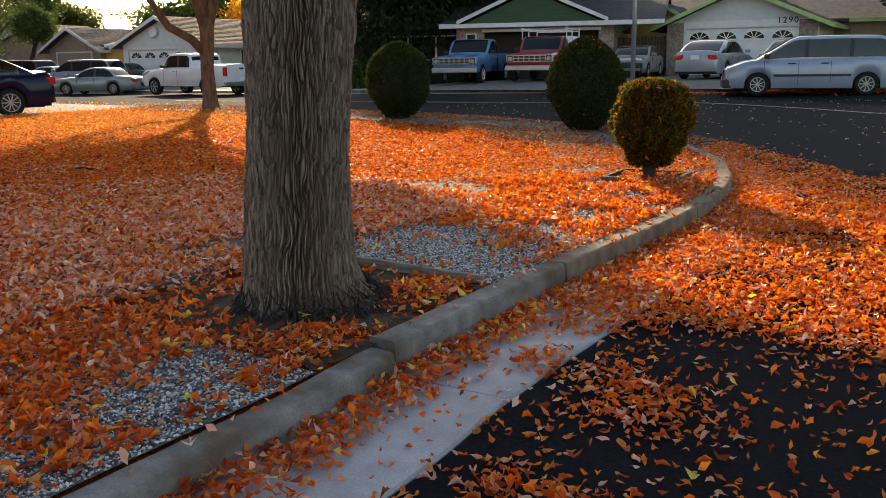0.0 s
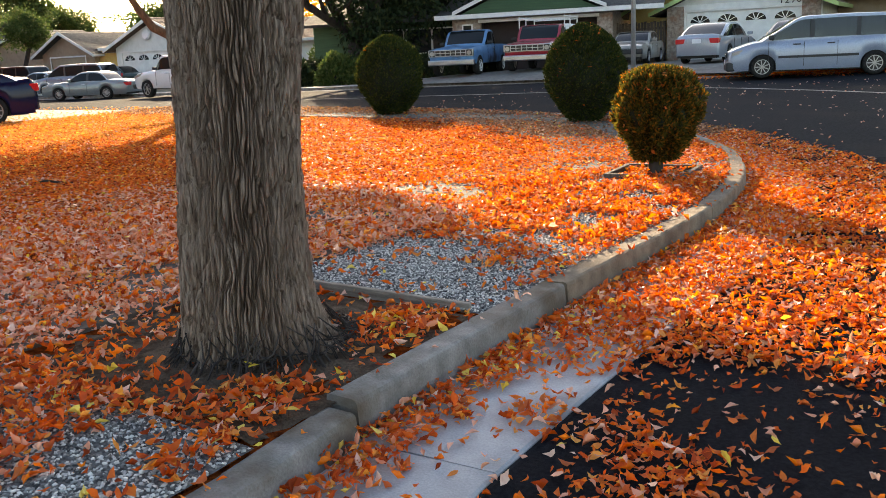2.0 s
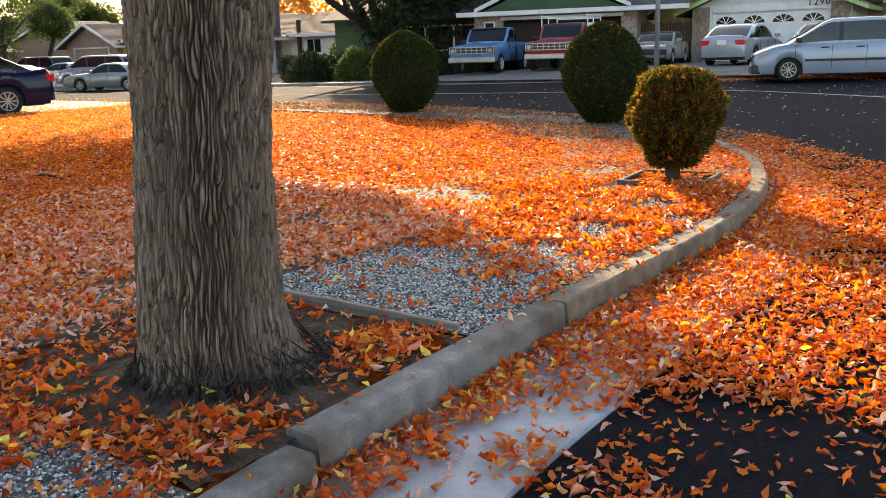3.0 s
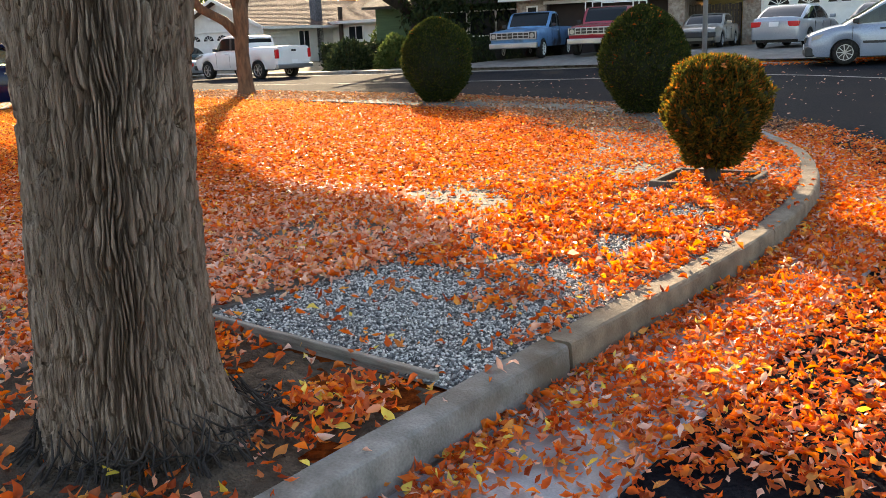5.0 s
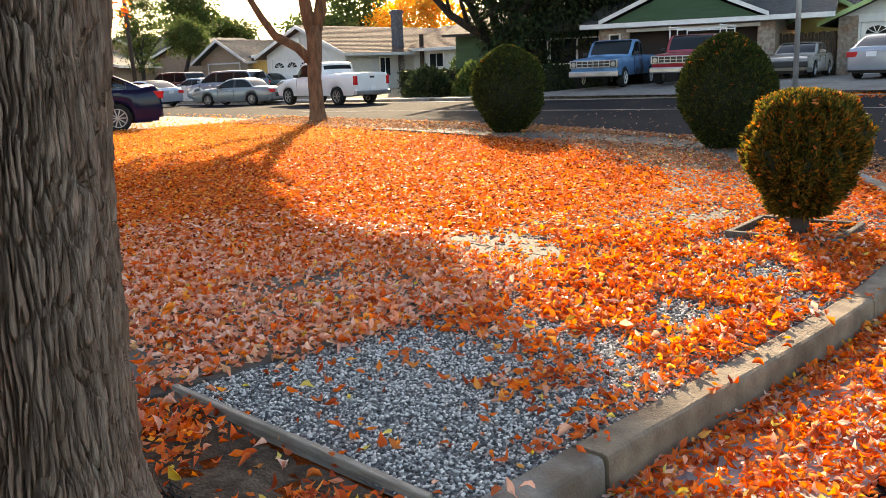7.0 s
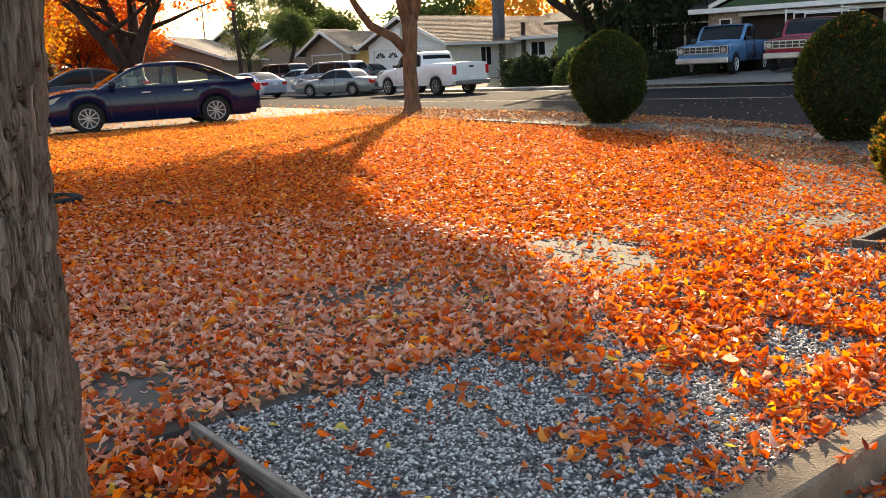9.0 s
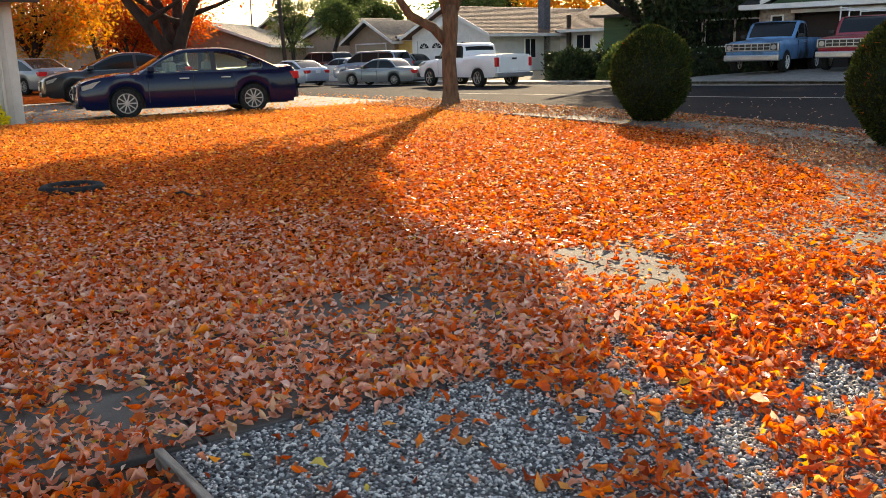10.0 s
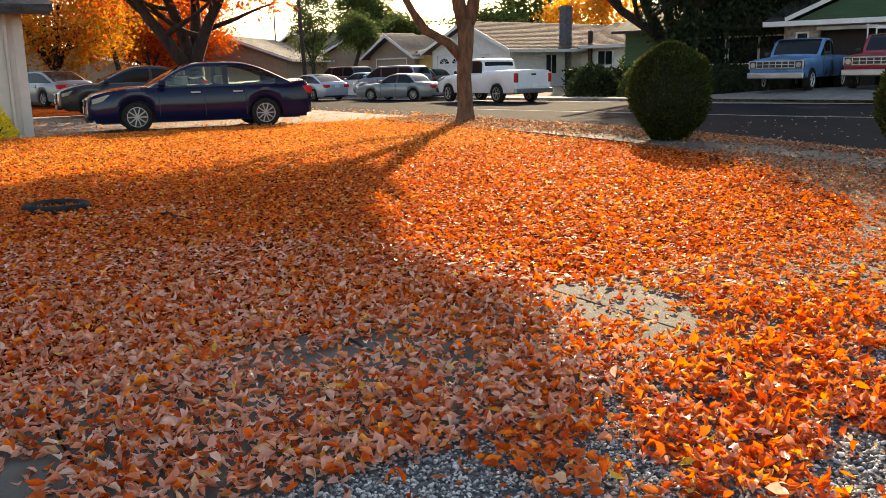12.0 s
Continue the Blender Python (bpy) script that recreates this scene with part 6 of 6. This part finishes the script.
def cover(x, y, s):
    """Share of the ground hidden by leaves, 0 to 1, and the height of what lies beneath."""
    a, b = lattice(x, y, 1.3, 1), lattice(x, y, 4.5, 2)
    m = 0.6 * a + 0.4 * b
    c = np.ones_like(x)
    z = np.full_like(x, 0.118)
    # lawn
    c = 0.86 + 0.14 * a
    walk_ = (x > -4.78) & (x < -3.53) & (y < 9.0)
    bare = blob(x, y, -4.25, 5.25, 0.42, 0.5) + 1.5 * blob(x, y, -4.2, 6.65, 0.8, 0.42) + blob(x, y, -3.95, 3.85, 0.35, 0.45) + 0.8 * blob(x, y, -3.85, 8.3, 0.5, 0.6)
    cw = np.clip(0.92 - 0.78 * bare * (0.3 + 1.1 * b), 0.10, 1)
    c = np.where(walk_, cw, c)
    z = np.where(walk_, 0.136, z)
    strip = (x >= -3.53) & (y < 9.8) & (s > 0.135)
    pit = strip & (y > 2.66) & (y < 4.02)
    cp = 0.05 + 1.0 * blob(x, y, -2.32, 3.72, 0.17, 0.22) + 0.95 * blob(x, y, -3.2, 3.72, 0.26, 0.22) + 0.9 * blob(x, y, -2.2, 2.86, 0.16, 0.2) + 0.18 * (x < -3.05) + 0.30 * b * (y < 2.95)
    cp *= 1 - np.clip(1.5 * blob(x, y, -2.76, 3.29, 0.30), 0, 1)
    c = np.where(pit, np.clip(cp, 0, 0.95), c)
    z = np.where(pit, 0.135, z)
    grav = strip & (y >= 4.02)
    drift = smooth01(0.38, 0.56, 0.5 * lattice(x, y, 2.6, 31) + 0.5 * lattice(x, y, 6.0, 32))
    cg = smooth01(4.8, 5.7, y + 1.3 * (m - 0.5)) * (0.12 + 1.1 * drift)
    cg = np.maximum(cg, 0.75 * smooth01(0.36, 0.16, s) * (0.3 + b) * smooth01(4.25, 4.6, y))
    cg = np.maximum(cg, 0.8 * blob(x, y, -2.95, 5.25, 0.42, 0.12) * (0.5 + b))
    cg = np.maximum(cg, 0.9 * blob(x, y, -2.55, 4.95, 0.16, 0.2) * (0.3 + b))
    cg = np.maximum(cg, 0.035)
    cg = np.where(y > 7.4, cg * (1 - 0.8 * blob(x, y, -2.75, 8.75, 0.45, 0.55)), cg)
    cg = np.where(x < -3.43 + 0.10 * (b - 0.5), np.maximum(cg, 0.85 * smooth01(4.3, 4.7, y)), cg)
    c = np.where(grav, cg, c)
    near = strip & (y <= 2.66)
    cn = np.where(x < -2.42 + 0.3 * (m - 0.5), 0.85, 0.22 + 0.5 * (b > 0.62))
    cn = cn * (1 - 0.85 * blob(x, y, -2.3, 2.35, 0.28, 0.3))
    c = np.where(near, cn, c)
    z = np.where(grav | near, 0.134, z)
    far_walk = (x < -4.4) & (s > 0.135) & (s < 2.3) & (y > 11)
    off = np.abs(y - np.interp(x, [-14.5, -10.6, -8.1, -6.6, -5.6, -4.6], [13.3, 13.35, 13.4, 12.95, 12.2, 11.2]) + 0.3 * (b - 0.5))
    c = np.where(far_walk, np.where(x < -13.8, 0.8, 0.08 + 0.25 * a * b + 0.65 * smooth01(0.36, 0.62, off)), c)
    z = np.where(far_walk, 0.138, z)
    corner_ = (x > -6.0) & (s > 0.135) & (y > 9.0)
    c = np.where(corner_ & ((s > 0.95) | (x > -4.2)), 0.72 + 0.28 * b, c)
    on_kerb = (s >= 0) & (s <= 0.135)
    c = np.where(on_kerb, 0.022, c)
    z = np.where(on_kerb, 0.148, z)
    # road side
    r = s < 0
    z = np.where(r, np.where(s > -0.52, 0.012, 0.006), z)
    edge_y = 4.2 + 0.7 * (a - 0.5) + 0.12 * (x + 1.2)
    dense = smooth01(edge_y - 0.15, edge_y + 0.35, y)
    reach = smooth01(10.3, 8.4, y + 0.25 * x) * smooth01(6.0, 2.0, x + 1.5 * (a - 0.5))
    hug = smooth01(-1.5, -0.9, s)
    cr = dense * np.maximum(reach, hug * smooth01(15.2, 13.0, y)) * np.clip(np.where(s > -0.55, 0.85, 0.42) + 1.1 * (b - 0.25), 0.12, 1.0)
    sparse = 0.065 + 0.75 * blob(x, y, -0.98, 3.3, 0.2, 0.2) + 0.6 * blob(x, y, -0.95, 2.45, 0.22, 0.16) + 0.5 * blob(x, y, -1.25, 3.55, 0.12) + 0.06 * (b > 0.7)
    sparse = np.where(s > -0.52, 0.03 + 0.55 * blob(x, y, -1.5, 3.45, 0.12), sparse)
    cr = np.maximum(cr, sparse * (y < 6) * smooth01(6.4, 3.5, x))
    cr = np.maximum(cr, np.where(y < 4.3, 0.95 * smooth01(-0.30 + 0.16 * (b - 0.5), -0.13, s) * smooth01(-4.5, 1.5, y), 0.85 * smooth01(-0.5, -0.2, s)))
    west = (x < -4.0) & r
    cr = np.where(west, 0.85 * smooth01(-1.6, -0.5, s) * (0.35 + 0.9 * b), cr)
    cr = np.where((y > 11) & ~west, cr * hug, cr)
    c = np.where(r, cr, c)
    return np.clip(c, 0, 1), z


rng = np.random.default_rng(123)
NC = 1540000
x = rng.uniform(-19.85, 6.5, NC)
y = rng.uniform(-5.0, 15.75, NC)
s = kerb_side(x, y)
c, z = cover(x, y, s)
dist = np.hypot(x + 1.0, y - 2.9)
top_density = NC / (26.35 * 20.75)
dens = np.interp(dist, [0, 4.5, 6, 9, 13, 20], [2700, 2600, 2150, 1500, 1000, 660])
dens = dens * np.where(s < 0, 1.2, 1.0) * np.where(y < 0.4, 0.5, 1.0)
keep = rng.random(NC) < c * dens / top_density
x, y, c, z, dist, s = (q[keep] for q in (x, y, c, z, dist, s))
size = (0.022 + 0.027 * rng.random(len(x)) ** 1.5) * np.where(s < 0, 0.92, 1.0) * np.interp(dist, [0, 6, 12, 20], [1.0, 1.0, 1.06, 1.2])
z = z + 0.001 + rng.random(len(x)) ** 1.4 * 0.040 * smooth01(0.12, 0.7, c)
pos = np.stack([x, y, z], 1)
pick = rng.random(len(x))
lane = 0.67 * x + 0.74 * y
mottle = lattice(x, y, 0.9, 21) - 0.5
# border of the tree shade; inside it more leaves are pale, to lighten it
shade_edge = np.interp(x, [-10, -7.3, -5.9, -4.7, -3.7, -2], [-0.6, 0.2, 0.6, 1.6, 2.1, 2.3])
pale_share = 0.02 + 0.60 * smooth01(9.0, 5.0, dist + 3 * mottle) * smooth01(0.5, -0.5, lane - shade_edge + 0.8 * mottle) * (x < -3.4) + 0.12 * (s < -0.05) + 0.10 * (x > -3.4) * (s > -0.05)
yellow = pick > np.where((x > -3.0) & (y > 2.5) & (y < 4.9) & (s > -0.4), 0.95, 0.992)
pale = (~yellow) & (pick < pale_share)
gold = (~yellow) & (~pale) & (rng.random(len(x)) < 0.85 * smooth01(-9.5, -14.5, x))
dry = (~yellow) & (y > 10.6) & (x < -4.0) & (rng.random(len(x)) < 0.9 * smooth01(2.6, 1.7, s))
pale, gold = pale & ~dry, gold & ~dry
main = ~(yellow | pale | gold | dry)
single = (s < -0.1) & (y > 1.6) & (y < 3.9) & (x < 0.6) & (c < 0.35)
single &= np.cumsum(single) <= 300
near_ = (dist < 5.4) & (y > 0.4)
for nm, sel, mat_, lab in (("fallen_leaves", main & ~single, LITTER, "thick drift of orange and brown fallen leaves"), ("dry_leaves", dry, LITTER_DRY, "dull brown leaves drifted along the corner kerb"), ("golden_leaves", gold, LITTER_GOLD, "golden fallen leaves under the lawn tree"),
                           ("pale_leaves", pale & ~single, LITTER_PALE, "pale leaves over the drift, massed to lighten the tree shade"), ("yellow_leaves", yellow & ~single, YELLOW_LEAF, "fresh yellow leaves among the orange ones")):
    a_, b_ = sel & near_, sel & ~near_
    if a_.any():
        tagged(new(nm, leaves(nm, pos[a_], size[a_], rng, 0.55, mat_, 0.9, True)), lab, "leaves", kind="stuff")
    if b_.any():
        tagged(new(nm, far_leaves(nm, pos[b_], size[b_], rng, 0.5, mat_, 0.6)), lab, "leaves", kind="stuff")
n = 5200
dx, dy = rng.uniform(-31, -19.9, n), rng.uniform(5.2, 17.5, n)
kd = rng.random(n) < np.clip(1.25 - np.abs(dx + 19.9) * 0.16, 0.25, 1) * (0.35 + lattice(dx, dy, 0.8, 9))
dp_ = np.stack([dx, dy, np.where(dy < 15.7, 0.075, 0.02) + rng.uniform(0, 0.01, n)], 1)[kd]
tagged(new("drive_leaves", far_leaves("drive_leaves", dp_, rng.uniform(0.05, 0.09, len(dp_)), rng, 0.4, LITTER_GOLD)), "golden leaves blown over the driveway", "leaves", kind="stuff")
# leaves lying singly on the black asphalt and the gutter
scatter = empty("scattered_leaves", -1.0, 2.8, 0.0)
shapes = []
for k in range(14):
    shapes.append(leaves("leaf", np.zeros((1, 3)), np.array([1.0]), np.random.default_rng(900 + k), 0.25, (LITTER_PALE, LITTER, LITTER, LITTER_PALE, LITTER, LITTER)[k % 6], 0.6, True))
for k, i in enumerate(np.flatnonzero(single)[:300]):
    lf = new("leaf", shapes[int(rng.integers(0, 14))])
    lf.parent = scatter
    lf.matrix_basis = Matrix.Translation(Vector(pos[i]) - Vector((-1.0, 2.8, -0.001))) @ Matrix.Rotation(rng.uniform(0, 6.28), 4, "Z") @ Matrix.Rotation(rng.normal(0, 0.06), 4, "X") @ Matrix.Diagonal((*([size[i]] * 3), 1))
tagged(scatter, "single curled leaves lying on black asphalt and gutter", "leaves")

yl = np.array([(-4.06, 5.04, 0.15), (-4.14, 5.00, 0.152), (-4.01, 5.12, 0.148), (-3.82, 5.02, 0.147), (-4.55, 4.55, 0.16), (-3.15, 4.35, 0.145), (-2.62, 4.28, 0.145), (-2.35, 3.86, 0.16), (-2.45, 3.05, 0.16), (-2.06, 2.85, 0.15)])
tagged(new("yellow_leaves", leaves("yellow_leaves", yl, np.array([0.085, 0.075, 0.06, 0.055, 0.06, 0.045, 0.04, 0.06, 0.06, 0.05]), rng, 0.2, YELLOW_LEAF, 0.5, True)), "large fresh yellow leaves lying on walk and gravel", "leaves", kind="stuff")

# pebbles
PEBBLE = leafy("pebbles", [(0.0, (0.05, 0.049, 0.05)), (0.3, (0.15, 0.146, 0.142)), (0.55, (0.32, 0.31, 0.29)), (0.8, (0.58, 0.56, 0.52)), (1.0, (0.80, 0.77, 0.71))], 0.7, 0.0)
IV = np.array([(1, 0, 0), (0, 1, 0), (-1, 0, 0), (0, -1, 0), (0, 0, 1), (0, 0, -1)], dtype=float)
IF = np.array([(0, 1, 4), (1, 2, 4), (2, 3, 4), (3, 0, 4), (1, 0, 5), (2, 1, 5), (3, 2, 5), (0, 3, 5)])


def pebbles(nm, x0, x1, y0, y1, per_m2, r0, r1):
    n = int((x1 - x0) * (y1 - y0) * per_m2)
    px, py = rng.uniform(x0, x1, n), rng.uniform(y0, y1, n)
    ss = kerb_side(px, py)
    cc, _ = cover(px, py, ss)
    ok = (ss > np.where(py < 3.0, 0.115, 0.14)) & (rng.random(n) > 0.55 * cc)
    px, py = px[ok], py[ok]
    n = len(px)
    rr = rng.uniform(r0, r1, n)
    base = IV[None] * (1 + rng.normal(0, 0.10, (n, 6, 1))) * np.stack([rng.uniform(0.8, 1.3, n), rng.uniform(0.8, 1.2, n), rng.uniform(0.5, 0.8, n)], 1)[:, None, :]
    v = np.einsum("nij,nkj->nki", rotations(rng, n, 0.5), base) * rr[:, None, None]
    v += np.stack([px, py, 0.128 + rr * rng.uniform(0.1, 0.5, n)], 1)[:, None, :]
    f = (IF[None] + 6 * np.arange(n)[:, None, None]).reshape(-1, 3)
    ob = new(nm, raw_mesh(nm, v.reshape(-1, 3), f, PEBBLE, True))
    tagged(ob, "grey and white pebbles of the exposed aggregate strip", "gravel", kind="stuff")


pebbles("gravel", -3.51, -2.1, 4.06, 5.9, 11500, 0.0045, 0.0092)
pebbles("gravel", -3.51, -2.1, 5.9, 9.4, 4500, 0.006, 0.012)
pebbles("gravel", -3.3, -1.84, 0.9, 2.63, 10000, 0.0045, 0.0095)


# leaves in the far gutter by the minivan
n = 9000
fx = rng.uniform(-14, 4, n)
fy = np.interp(fx, [-14, -8, -2, 10], [29.0, 29.9, 31.0, 33.0]) - np.abs(rng.normal(0, 0.5, n))
fp = np.stack([fx, fy, np.full(n, 0.02) + rng.uniform(0, 0.02, n) + terrain(fx, fy)], 1)
keep = rng.random(n) < 0.25 + 0.75 * (lattice(fx, fy, 0.9, 7) > 0.45)
ob = new("gutter_leaves", far_leaves("gutter_leaves", fp[keep], rng.uniform(0.06, 0.11, int(keep.sum())), rng, 0.5, LITTER, 0.4))
tagged(ob, "orange leaves drifted along the far gutter", "leaves", kind="stuff")

# pale flecks blown over the open street
n = 900
fx, fy = rng.uniform(-14, 6, n), rng.uniform(10, 27, n)
keep = kerb_side(fx, fy) < -1.2
fp = np.stack([fx, fy, terrain(fx, fy) + 0.012], 1)[keep]
tagged(new("street_leaves", far_leaves("street_leaves", fp, rng.uniform(0.03, 0.06, len(fp)), rng, 0.4, LITTER_PALE)), "small pale leaves blown across the street", "leaves", kind="stuff")
